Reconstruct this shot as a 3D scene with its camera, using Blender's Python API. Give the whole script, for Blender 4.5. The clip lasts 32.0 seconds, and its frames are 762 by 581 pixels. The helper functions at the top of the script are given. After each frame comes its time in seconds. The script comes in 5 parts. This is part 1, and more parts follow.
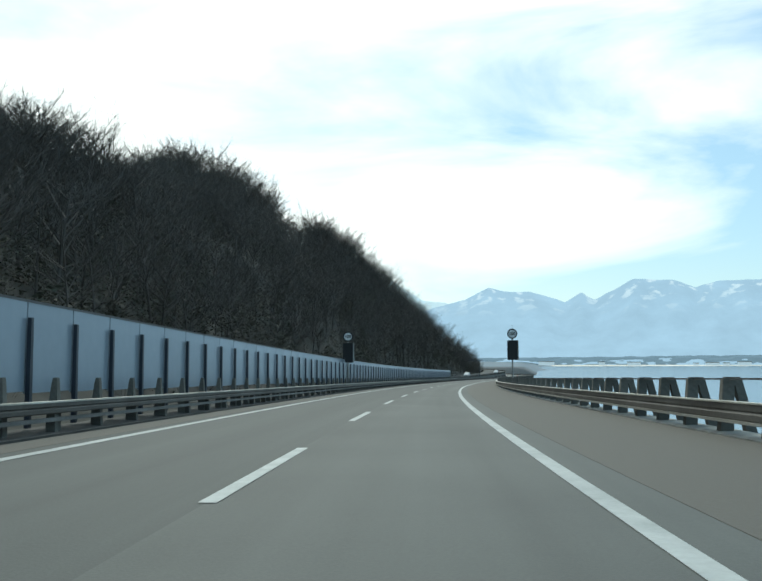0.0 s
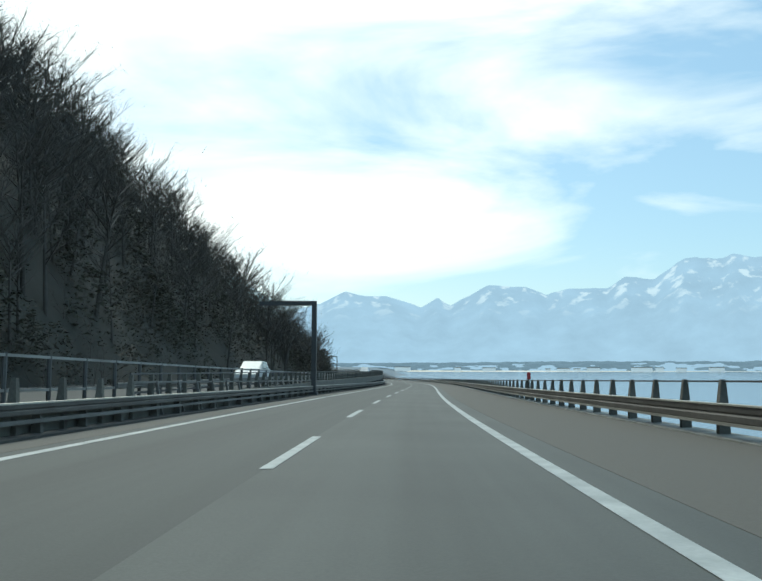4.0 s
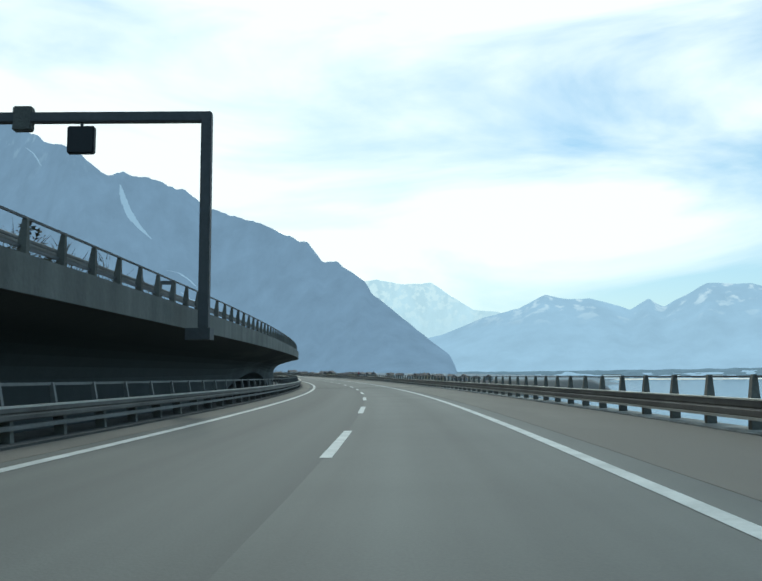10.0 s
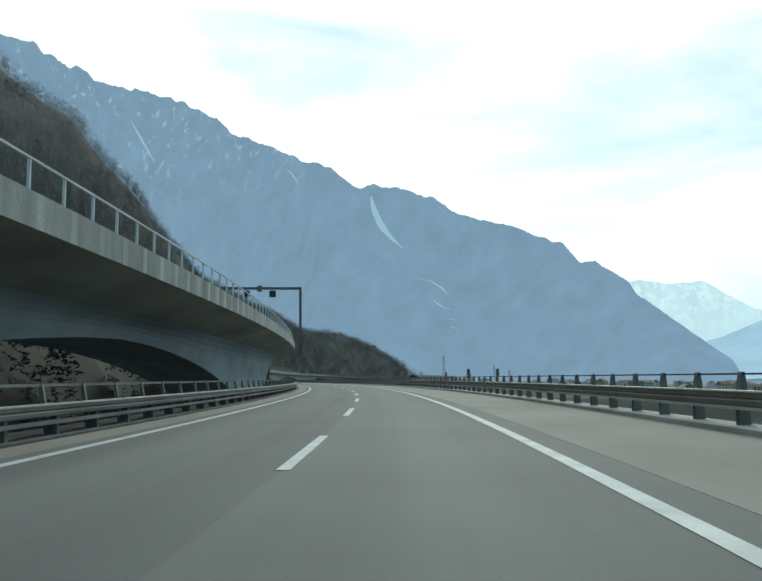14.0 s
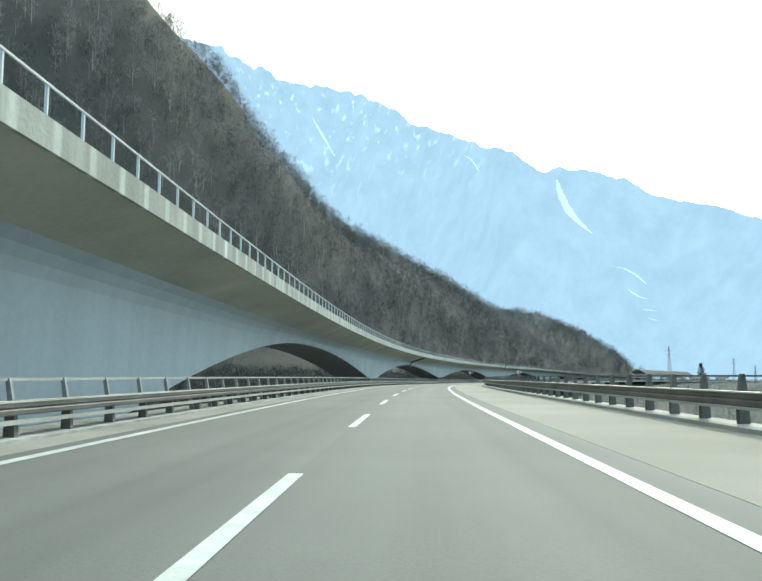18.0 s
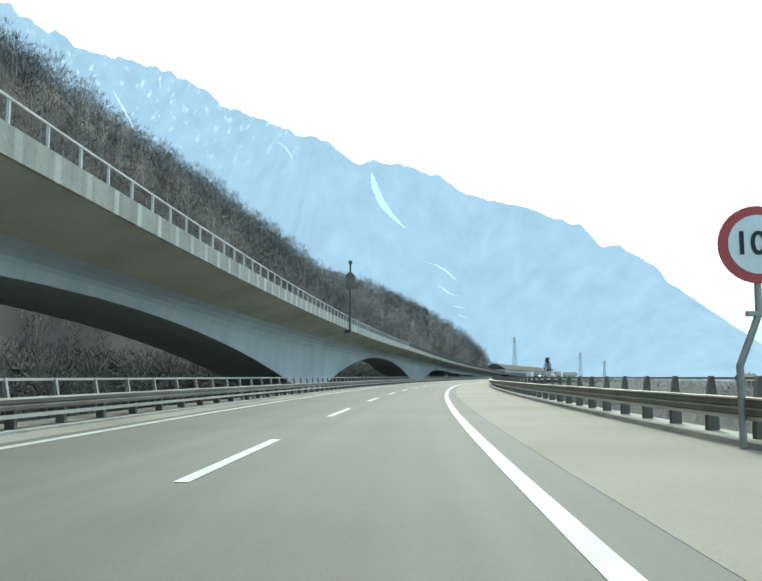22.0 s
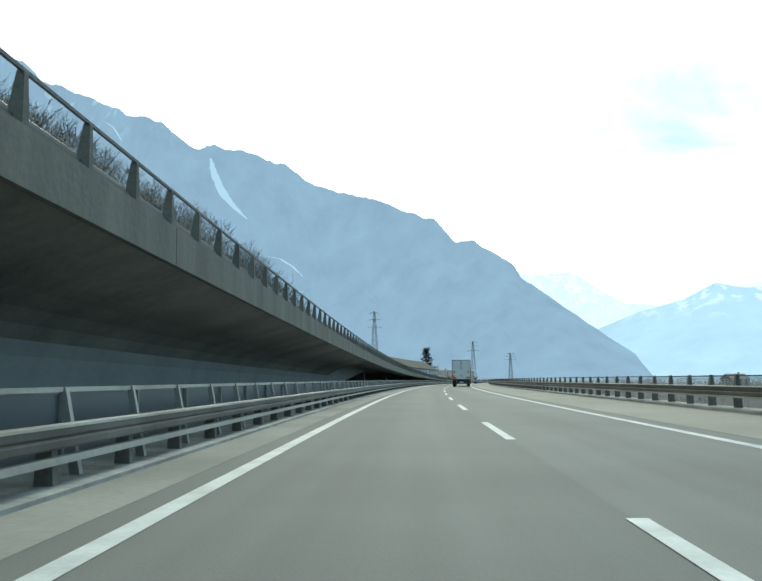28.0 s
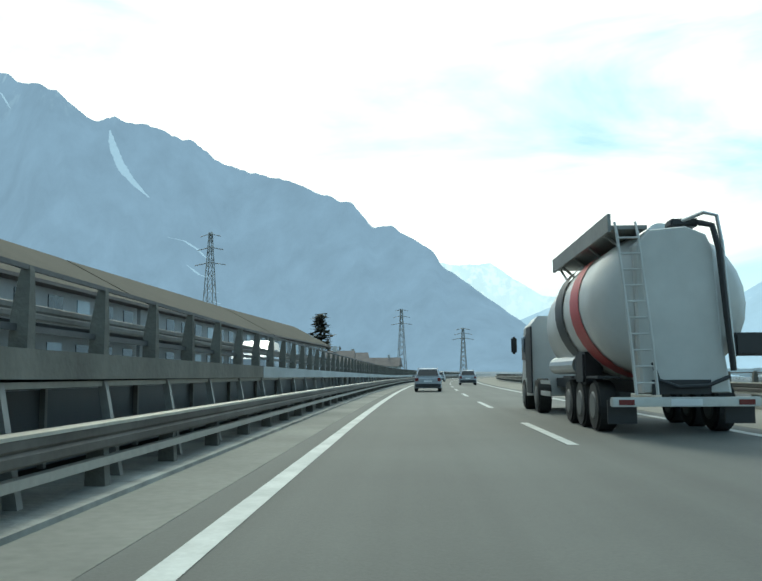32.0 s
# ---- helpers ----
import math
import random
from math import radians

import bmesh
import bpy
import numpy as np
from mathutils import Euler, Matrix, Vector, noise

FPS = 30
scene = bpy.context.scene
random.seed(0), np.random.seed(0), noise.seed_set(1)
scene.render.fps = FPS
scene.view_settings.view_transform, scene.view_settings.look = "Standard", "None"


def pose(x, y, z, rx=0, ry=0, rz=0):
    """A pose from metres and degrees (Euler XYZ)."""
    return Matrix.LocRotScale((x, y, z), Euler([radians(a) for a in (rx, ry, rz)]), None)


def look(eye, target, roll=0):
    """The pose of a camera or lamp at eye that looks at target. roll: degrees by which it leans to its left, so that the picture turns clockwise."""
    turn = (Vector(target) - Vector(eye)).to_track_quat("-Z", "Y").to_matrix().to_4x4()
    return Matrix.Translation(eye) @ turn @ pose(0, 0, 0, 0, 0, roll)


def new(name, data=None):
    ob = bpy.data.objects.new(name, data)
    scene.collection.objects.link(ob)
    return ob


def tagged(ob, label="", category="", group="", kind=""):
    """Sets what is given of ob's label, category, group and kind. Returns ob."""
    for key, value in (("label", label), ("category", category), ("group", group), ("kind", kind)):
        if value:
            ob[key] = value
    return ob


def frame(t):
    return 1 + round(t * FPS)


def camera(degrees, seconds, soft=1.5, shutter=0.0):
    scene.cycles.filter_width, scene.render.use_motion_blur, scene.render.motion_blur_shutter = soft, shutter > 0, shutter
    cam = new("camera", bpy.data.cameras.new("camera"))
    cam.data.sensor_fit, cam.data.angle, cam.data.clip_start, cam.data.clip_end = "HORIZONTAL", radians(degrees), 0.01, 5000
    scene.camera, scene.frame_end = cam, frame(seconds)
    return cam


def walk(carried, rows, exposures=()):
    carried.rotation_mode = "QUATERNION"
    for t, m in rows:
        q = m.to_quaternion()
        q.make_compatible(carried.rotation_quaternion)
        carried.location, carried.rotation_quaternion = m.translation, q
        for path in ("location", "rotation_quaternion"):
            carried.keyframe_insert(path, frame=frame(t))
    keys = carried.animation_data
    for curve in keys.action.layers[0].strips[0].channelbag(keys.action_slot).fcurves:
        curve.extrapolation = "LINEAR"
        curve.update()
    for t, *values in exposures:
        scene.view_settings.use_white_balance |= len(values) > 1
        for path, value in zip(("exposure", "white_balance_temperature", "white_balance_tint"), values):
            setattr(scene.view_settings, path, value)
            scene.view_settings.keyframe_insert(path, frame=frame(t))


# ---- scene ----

# The place is kept at 0.64 of life size: the film runs fast, and the car must not go quicker than the path allows.
S = 0.64
EYE = 1.07

# ---- the road's line: curvature every 60 m along it, in 1e-5 per metre, left bends positive ----
BEND = [-83.7, -82.7, -81.6, -74.8, -46.9, -76.1, -0.4, 73.2, 124.8, 164.3, 141.1, 134.7, 143.0, 144.1, 137.9, 140.2,
        112.3, 29.6, -43.0, -110.8, -125.7, -117.7, -101.2, -81.1, -46.2, -34.9, -24.0, -23.8, -56.0, -48.4, -30.8,
        -39.6, -51.4, -62.1, -71.9, -81.2, -90.3, -99.3]
RS = np.arange(-60, 2161, 2.0)
kap = np.interp(RS, np.arange(-60, 2161, 60.0), np.array(BEND) * 1e-5)
RT = np.concatenate([[0], np.cumsum(kap[1:] + kap[:-1])])
RT -= np.interp(0, RS, RT)
mid = (RT[1:] + RT[:-1]) / 2
RX = np.concatenate([[0], np.cumsum(-2 * np.sin(mid))])
RY = np.concatenate([[0], np.cumsum(2 * np.cos(mid))])
RX -= np.interp(0, RS, RX)
RY -= np.interp(0, RS, RY)


# the road's slope in degrees along the way, falling at first, then rising
GRADE_AT = [-60, 0, 218, 355, 437, 492, 547, 603, 658, 713, 769, 939, 996, 1110, 1340, 1577, 1813, 2160]
GRADE = [-1.3, -1.3, -1.0, -0.85, -0.65, -0.45, -0.2, 0.0, 0.3, 0.5, 0.65, 0.55, 0.55, 0.15, 0.25, 0.25, 0.0, 0.0]
slope = np.tan(np.radians(np.interp(RS, GRADE_AT, GRADE)))
RZ = np.concatenate([[0], np.cumsum(slope[1:] + slope[:-1])])
RZ -= np.interp(603, RS, RZ)


def on_road(s, lat=0.0, z=0.0):
    """The place s metres along the road, lat to the right of its lane line, z above it."""
    t = np.interp(s, RS, RT)
    return Vector((np.interp(s, RS, RX) + lat * math.cos(t), np.interp(s, RS, RY) + lat * math.sin(t), np.interp(s, RS, RZ) + z))


def heading(s):
    return float(np.interp(s, RS, RT))


# ---- camera ----
cam = camera(50.0, 32.0, soft=1.7)
# seconds, metres along, lateral place, yaw from the road, pitch, roll
DRIVE = [
    (0.0, 0.7, 1.84, 2.48, 6.18, -0.14), (1.0, 54.8, 1.31, 2.10, 6.05, 0.38), (2.0, 109.2, 1.26, 1.99, 6.09, 0.49),
    (3.0, 163.7, 1.30, 1.84, 6.01, -0.12), (4.0, 218.2, 1.63, 1.23, 6.27, 0.08), (4.5, 245.4, 1.65, 1.66, 6.14, -0.05),
    (6.5, 355.1, 1.72, 1.63, 6.23, -0.33), (7.0, 382.7, 1.73, 1.78, 6.20, -0.45), (8.0, 437.4, 1.38, 2.13, 6.06, -0.11),
    (9.0, 492.2, 1.12, 1.67, 6.06, 0.01), (10.0, 547.5, 1.05, 1.92, 6.15, -0.35), (11.0, 602.9, 0.94, 1.60, 6.06, -0.55),
    (12.0, 658.0, 0.91, 1.91, 6.10, -0.19), (13.0, 713.5, 1.19, 1.66, 6.20, -0.39), (14.0, 769.3, 1.43, 1.88, 6.08, -0.68),
    (15.5, 853.6, 1.60, 1.80, 6.15, -0.55), (17.0, 938.9, 1.66, 1.71, 6.23, -0.46), (18.0, 996.0, 1.26, 2.10, 5.90, 0.02), (19.0, 1053.1, 1.63, 1.58, 6.03, -0.10),
    (20.0, 1110.2, 1.96, 1.70, 6.16, -0.07), (21.0, 1166.9, 2.07, 1.65, 5.90, -0.32), (22.0, 1225.1, 2.31, 1.72, 6.03, 0.15),
    (23.0, 1282.7, 2.11, 2.35, 6.09, -0.01), (24.0, 1340.0, 1.88, 1.71, 5.98, -0.40), (25.5, 1429.0, 1.10, 3.00, 6.10, -0.50), (27.0, 1519.8, -0.43, 3.22, 6.20, -0.59),
    (28.0, 1577.0, -1.67, 2.09, 6.21, -0.68), (29.0, 1636.9, -2.26, 2.01, 6.24, -0.55), (30.0, 1694.5, -2.49, 1.79, 6.08, -0.18),
    (31.0, 1755.4, -2.42, 1.67, 6.38, -0.93), (32.0, 1813.1, -2.40, 2.00, 5.89, -0.40)]


def drive_row(t, s, lat, yaw, pitch, roll):
    p = on_road(s, lat, EYE) * S
    turn = Matrix.Rotation(heading(s) + radians(yaw), 4, "Z") @ Matrix.Rotation(radians(90 + pitch + float(np.interp(s, GRADE_AT, GRADE))), 4, "X") @ Matrix.Rotation(radians(roll), 4, "Z")
    return t, Matrix.Translation(p) @ turn


walk(cam, [drive_row(*r) for r in DRIVE],
     exposures=((0.0, 0.03, 6350, -5), (4.0, 0.02, 6300, -5), (7.0, -0.12, 6050, -6), (11.0, -0.15, 6050, -6), (14.0, -0.04, 6350, -7), (16.5, 1.14, 6650, -7), (19.0, 1.17, 6750, -7), (20.0, 1.25, 6750, -7), (21.0, 1.28, 6750, -6), (22.0, 1.03, 6750, -7), (23.0, 0.87, 6750, -7), (25.0, 0.54, 6550, -7), (28.0, 0.48, 6550, -7), (30.0, 0.5, 6550, -7), (31.0, 0.32, 6550, -8), (32.0, 0.22, 6500, -9)))

# ---- sky and sun ----
SUN_AZ, SUN_EL = radians(14), radians(42)
# where the thin cloud is thickest
CLOUD_AZ, CLOUD_EL = radians(32), radians(38)
world = bpy.data.worlds.new("sky")
scene.world = world
world.use_nodes = True
wn, wl = world.node_tree.nodes, world.node_tree.links
wn.clear()
w_out, w_bg = wn.new("ShaderNodeOutputWorld"), wn.new("ShaderNodeBackground")
sky = wn.new("ShaderNodeTexSky")
sky.sky_type, sky.sun_disc, sky.sun_elevation, sky.sun_rotation = "NISHITA", False, SUN_EL, -SUN_AZ
sky.air_density, sky.dust_density, sky.ozone_density = 1.2, 0.6, 2.5
sky_gain = wn.new("ShaderNodeVectorMath")
sky_gain.operation = "SCALE"
sky_gain.inputs[3].default_value = 0.13
wl.new(sky.outputs[0], sky_gain.inputs[0])
w_co, w_map = wn.new("ShaderNodeTexCoord"), wn.new("ShaderNodeMapping")
w_map.inputs["Scale"].default_value = (1.4, 1.8, 5.0)
w_map.inputs["Rotation"].default_value = (0.1, 0.42, 0.3)
wl.new(w_co.outputs["Generated"], w_map.inputs[0])
w_noise = wn.new("ShaderNodeTexNoise")
w_noise.inputs["Scale"].default_value, w_noise.inputs["Detail"].default_value, w_noise.inputs["Roughness"].default_value = 1.7, 8, 0.52
w_noise.inputs["Distortion"].default_value = 0.5
wl.new(w_map.outputs[0], w_noise.inputs["Vector"])
# thin cloud, thicker on the sunward side
w_dot, w_near, w_add = wn.new("ShaderNodeVectorMath"), wn.new("ShaderNodeMapRange"), wn.new("ShaderNodeMath")
w_dot.operation, w_add.operation = "DOT_PRODUCT", "ADD"
w_dot.inputs[1].default_value = (-math.sin(CLOUD_AZ) * math.cos(CLOUD_EL), math.cos(CLOUD_AZ) * math.cos(CLOUD_EL), math.sin(CLOUD_EL))
wl.new(w_co.outputs["Generated"], w_dot.inputs[0])
w_near.inputs["From Min"].default_value, w_near.inputs["From Max"].default_value = 0.35, 0.98
w_near.inputs["To Min"].default_value, w_near.inputs["To Max"].default_value = -0.28, 0.16
wl.new(w_dot.outputs["Value"], w_near.inputs["Value"])
wl.new(w_noise.outputs[0], w_add.inputs[0])
wl.new(w_near.outputs[0], w_add.inputs[1])
w_ramp = wn.new("ShaderNodeValToRGB")
w_ramp.color_ramp.elements[0].position, w_ramp.color_ramp.elements[1].position = 0.33, 0.58
wl.new(w_add.outputs[0], w_ramp.inputs[0])
w_mix = wn.new("ShaderNodeMix")
w_mix.data_type = "RGBA"
w_mix.inputs["B"].default_value = (1.22, 1.22, 1.25, 1)
wl.new(w_ramp.outputs[0], w_mix.inputs["Factor"])
# the clear sky, brightened by thin haze
w_haze = wn.new("ShaderNodeMix")
w_haze.data_type = "RGBA"
w_haze.inputs["Factor"].default_value = 0.5
w_haze.inputs["B"].default_value = (0.46, 0.70, 0.96, 1)
wl.new(sky_gain.outputs[0], w_haze.inputs["A"])
wl.new(w_haze.outputs["Result"], w_mix.inputs["A"])
wl.new(w_mix.outputs["Result"], w_bg.inputs["Color"])
w_bg.inputs["Strength"].default_value = 1.0
wl.new(w_bg.outputs[0], w_out.inputs[0])
sun = new("sun", bpy.data.lights.new("sun", "SUN"))
sun.data.energy, sun.data.angle, sun.data.color = 1.55, radians(10), (1.0, 0.95, 0.88)
sun.matrix_world = look((0, 0, 0), (math.sin(SUN_AZ) * math.cos(SUN_EL), -math.cos(SUN_AZ) * math.cos(SUN_EL), -math.sin(SUN_EL)))


# ---- materials ----
def material(name, base, rough=0.7, metal=0.0, vary=0.25, scale=1.0, fine=12.0, bump=0.15, stretch=(1, 1, 1), second=None, amount=0.5, each=0.0, emit=None):
    """A surface with grain at two scales; second: a colour for stains and wear; each: how much single pieces differ."""
    m = bpy.data.materials.new(name)
    m.use_nodes = True
    n, l = m.node_tree.nodes, m.node_tree.links
    b = n["Principled BSDF"]
    b.inputs["Roughness"].default_value, b.inputs["Metallic"].default_value = rough, metal
    co, mp = n.new("ShaderNodeTexCoord"), n.new("ShaderNodeMapping")
    mp.inputs["Scale"].default_value = stretch
    l.new(co.outputs["Object"], mp.inputs[0])
    big, small = n.new("ShaderNodeTexNoise"), n.new("ShaderNodeTexNoise")
    big.inputs["Scale"].default_value, big.inputs["Detail"].default_value = scale, 5
    small.inputs["Scale"].default_value, small.inputs["Detail"].default_value = fine, 3
    l.new(mp.outputs[0], big.inputs["Vector"])
    l.new(mp.outputs[0], small.inputs["Vector"])
    ramp = n.new("ShaderNodeValToRGB")
    ramp.color_ramp.elements[0].position, ramp.color_ramp.elements[1].position = 0.5 - amount * 0.35, 0.5 + amount * 0.4
    l.new(big.outputs[0], ramp.inputs[0])
    mix = n.new("ShaderNodeMix")
    mix.data_type = "RGBA"
    mix.inputs["A"].default_value = (*base, 1)
    mix.inputs["B"].default_value = (*(second or [c * (1 - vary) for c in base]), 1)
    l.new(ramp.outputs[0], mix.inputs["Factor"])
    hsv = n.new("ShaderNodeHueSaturation")
    l.new(mix.outputs["Result"], hsv.inputs["Color"])
    val = n.new("ShaderNodeMapRange")
    val.inputs["To Min"].default_value, val.inputs["To Max"].default_value = 1 - vary, 1 + vary
    l.new(small.outputs[0], val.inputs["Value"])
    last = val.outputs[0]
    if each:
        info, rnd, mul = n.new("ShaderNodeObjectInfo"), n.new("ShaderNodeMapRange"), n.new("ShaderNodeMath")
        rnd.inputs["To Min"].default_value, rnd.inputs["To Max"].default_value = 1 - each, 1 + each
        mul.operation = "MULTIPLY"
        l.new(info.outputs["Random"], rnd.inputs["Value"])
        l.new(rnd.outputs[0], mul.inputs[0])
        l.new(last, mul.inputs[1])
        last = mul.outputs[0]
    l.new(last, hsv.inputs["Value"])
    l.new(hsv.outputs[0], b.inputs["Base Color"])
    if bump:
        bp = n.new("ShaderNodeBump")
        bp.inputs["Strength"].default_value, bp.inputs["Distance"].default_value = bump, 0.05
        l.new(small.outputs[0], bp.inputs["Height"])
        l.new(bp.outputs[0], b.inputs["Normal"])
    if emit:
        b.inputs["Emission Color"].default_value, b.inputs["Emission Strength"].default_value = (*emit[:3], 1), emit[3]
    return m


ASPHALT = material("asphalt", (0.100, 0.106, 0.096), 0.78, vary=0.2, scale=0.25, fine=40, bump=0.06, stretch=(1, 1, 1), second=(0.079, 0.084, 0.077))


def tracked(m, strength, cross, along):
    """Streaks and worn tracks that follow the road."""
    n, l = m.node_tree.nodes, m.node_tree.links
    hsv = [k for k in n if k.type == "HUE_SAT"][0]
    uv, mp, tex, rg, mu = n.new("ShaderNodeUVMap"), n.new("ShaderNodeMapping"), n.new("ShaderNodeTexNoise"), n.new("ShaderNodeMapRange"), n.new("ShaderNodeMath")
    uv.uv_map = "along"
    mp.inputs["Scale"].default_value = (along, cross, 1)
    tex.inputs["Scale"].default_value, tex.inputs["Detail"].default_value = 1.0, 4
    rg.inputs["From Min"].default_value, rg.inputs["From Max"].default_value = 0.3, 0.7
    rg.inputs["To Min"].default_value, rg.inputs["To Max"].default_value = 1 - strength, 1 + strength
    mu.operation = "MULTIPLY"
    l.new(uv.outputs[0], mp.inputs[0])
    l.new(mp.outputs[0], tex.inputs["Vector"])
    l.new(tex.outputs[0], rg.inputs["Value"])
    l.new(hsv.inputs["Value"].links[0].from_socket, mu.inputs[0])
    l.new(rg.outputs[0], mu.inputs[1])
    l.new(mu.outputs[0], hsv.inputs["Value"])
    return m


tracked(ASPHALT, 0.22, 0.8, 0.012)
FAST_LANE = material("dark_lane_asphalt", (0.100, 0.106, 0.096), 0.80, vary=0.2, scale=0.25, fine=40, bump=0.06, second=(0.079, 0.084, 0.077))
tracked(FAST_LANE, 0.22, 0.8, 0.012)
SHOULDER = material("worn_shoulder", (0.235, 0.222, 0.186), 0.85, vary=0.14, scale=0.2, fine=25, bump=0.12, second=(0.175, 0.168, 0.135))
VERGE = material("pale_dusty_verge", (0.27, 0.265, 0.23), 0.9, vary=0.2, scale=0.3, fine=9, bump=0.06, second=(0.17, 0.168, 0.148))
# lighter copy of the concrete: sunlight on the kerb put into its colour
SUNLIT_KERB = material("sunlit_kerb_concrete", (0.40, 0.39, 0.34), 0.85, vary=0.15, scale=0.5, fine=10, bump=0.15, second=(0.26, 0.255, 0.22))
GRIT = material("grit_and_litter", (0.085, 0.081, 0.072), 0.95, vary=0.4, scale=1.2, fine=14, bump=0.3, second=(0.055, 0.053, 0.048))
PAINT = material("road_paint", (0.50, 0.52, 0.495), 0.65, vary=0.16, scale=1.5, fine=20, bump=0.1, second=(0.33, 0.35, 0.335))
CONCRETE = material("weathered_concrete", (0.34, 0.34, 0.31), 0.85, vary=0.15, scale=0.35, fine=8, bump=0.3, second=(0.22, 0.22, 0.2))
PALE_WEB = material("pale_girder_concrete", (0.43, 0.46, 0.47), 0.85, vary=0.1, scale=0.12, fine=3, bump=0.1, stretch=(1, 1, 2), second=(0.38, 0.405, 0.41))
tracked(CONCRETE, 0.3, 0.25, 1.6)
tracked(PALE_WEB, 0.09, 0.05, 0.5)


def darkened(m, dark, pale_from, pale_to):
    """A dark tone along one stretch, giving way in patches to the own colour. Paints shade on concrete and fast lane;
    on the shoulder a browner surface.
    """
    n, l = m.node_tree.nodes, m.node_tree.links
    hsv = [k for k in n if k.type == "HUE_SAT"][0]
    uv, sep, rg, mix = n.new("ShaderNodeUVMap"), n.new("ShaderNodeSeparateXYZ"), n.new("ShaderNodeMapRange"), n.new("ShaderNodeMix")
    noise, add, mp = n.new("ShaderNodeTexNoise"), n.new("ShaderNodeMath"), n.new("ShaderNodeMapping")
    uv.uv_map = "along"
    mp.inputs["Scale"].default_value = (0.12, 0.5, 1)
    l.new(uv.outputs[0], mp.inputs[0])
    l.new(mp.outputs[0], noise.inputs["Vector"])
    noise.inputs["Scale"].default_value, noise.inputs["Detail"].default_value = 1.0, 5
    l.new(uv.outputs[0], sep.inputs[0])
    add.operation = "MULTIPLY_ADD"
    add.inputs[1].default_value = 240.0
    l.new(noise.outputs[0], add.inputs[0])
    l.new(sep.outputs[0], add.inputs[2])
    rg.inputs["From Min"].default_value, rg.inputs["From Max"].default_value = pale_from + 120, pale_to + 120
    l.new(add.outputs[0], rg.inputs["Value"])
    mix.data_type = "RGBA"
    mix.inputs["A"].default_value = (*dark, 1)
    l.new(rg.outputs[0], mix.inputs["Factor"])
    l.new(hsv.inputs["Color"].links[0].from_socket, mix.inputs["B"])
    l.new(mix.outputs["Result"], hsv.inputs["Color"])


# shade on the girder's lakeside web, put into the colour
darkened(PALE_WEB, (0.05, 0.055, 0.052), 600, 930)
# dimness over the fast lane's early stretch, painted in as darker asphalt
darkened(FAST_LANE, (0.075, 0.08, 0.073), 620, 880)
darkened(SHOULDER, (0.112, 0.103, 0.086), 560, 800)
# warmer, lighter underside: bounce light put into the olive tone
SOFFIT = material("olive_soffit_concrete", (0.48, 0.465, 0.385), 0.9, vary=0.12, scale=0.2, fine=4, bump=0.1, second=(0.34, 0.33, 0.27))
tracked(SOFFIT, 0.07, 0.12, 0.25)
# shade under the deck painted into soffit and web, at both ends
darkened(SOFFIT, (0.045, 0.047, 0.042), 600, 930)
darkened(SOFFIT, (0.17, 0.165, 0.135), 1420, 1290)
darkened(PALE_WEB, (0.27, 0.29, 0.30), 1450, 1290)
# slab underside with its deep shade put into a darker base colour
SLAB = material("shaded_slab_concrete", (0.25, 0.245, 0.22), 0.9, vary=0.2, scale=0.2, fine=4, bump=0.15, second=(0.17, 0.168, 0.15))
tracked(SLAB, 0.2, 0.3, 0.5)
FASCIA = material("edge_beam_concrete", (0.37, 0.365, 0.315), 0.85, vary=0.15, scale=0.35, fine=8, bump=0.2, second=(0.25, 0.245, 0.21))
tracked(FASCIA, 0.3, 0.12, 0.9)
# pale lime runs down the face under the railing's posts
f_n, f_l = FASCIA.node_tree.nodes, FASCIA.node_tree.links
f_hsv = [n for n in f_n if n.type == "HUE_SAT"][0]
f_uv, f_sep, f_div, f_fr, f_cut, f_mix, f_noise, f_mul = (f_n.new(k) for k in ("ShaderNodeUVMap", "ShaderNodeSeparateXYZ", "ShaderNodeMath", "ShaderNodeMath", "ShaderNodeMapRange", "ShaderNodeMix", "ShaderNodeTexNoise", "ShaderNodeMath"))
f_uv.uv_map = "along"
f_l.new(f_uv.outputs[0], f_sep.inputs[0])
f_div.operation, f_fr.operation, f_mul.operation = "DIVIDE", "PINGPONG", "MULTIPLY"
f_div.inputs[1].default_value, f_fr.inputs[1].default_value = 1.74, 0.5
f_l.new(f_sep.outputs[0], f_div.inputs[0])
f_l.new(f_div.outputs[0], f_fr.inputs[0])
f_cut.inputs["From Min"].default_value, f_cut.inputs["From Max"].default_value = 0.13, 0.06
f_l.new(f_fr.outputs[0], f_cut.inputs["Value"])
f_noise.inputs["Scale"].default_value = 0.22
f_l.new(f_uv.outputs[0], f_noise.inputs["Vector"])
f_l.new(f_cut.outputs[0], f_mul.inputs[0])
f_l.new(f_noise.outputs[0], f_mul.inputs[1])
f_mix.data_type = "RGBA"
f_mix.inputs["B"].default_value = (0.62, 0.62, 0.56, 1)
f_l.new(f_mul.outputs[0], f_mix.inputs["Factor"])
f_l.new(f_hsv.inputs["Color"].links[0].from_socket, f_mix.inputs["A"])
f_l.new(f_mix.outputs["Result"], f_hsv.inputs["Color"])
# face turned from the sun: shade painted in, browner with stains further on
darkened(FASCIA, (0.13, 0.13, 0.115), 560, 860)
darkened(FASCIA, (0.15, 0.142, 0.12), 1500, 1320)
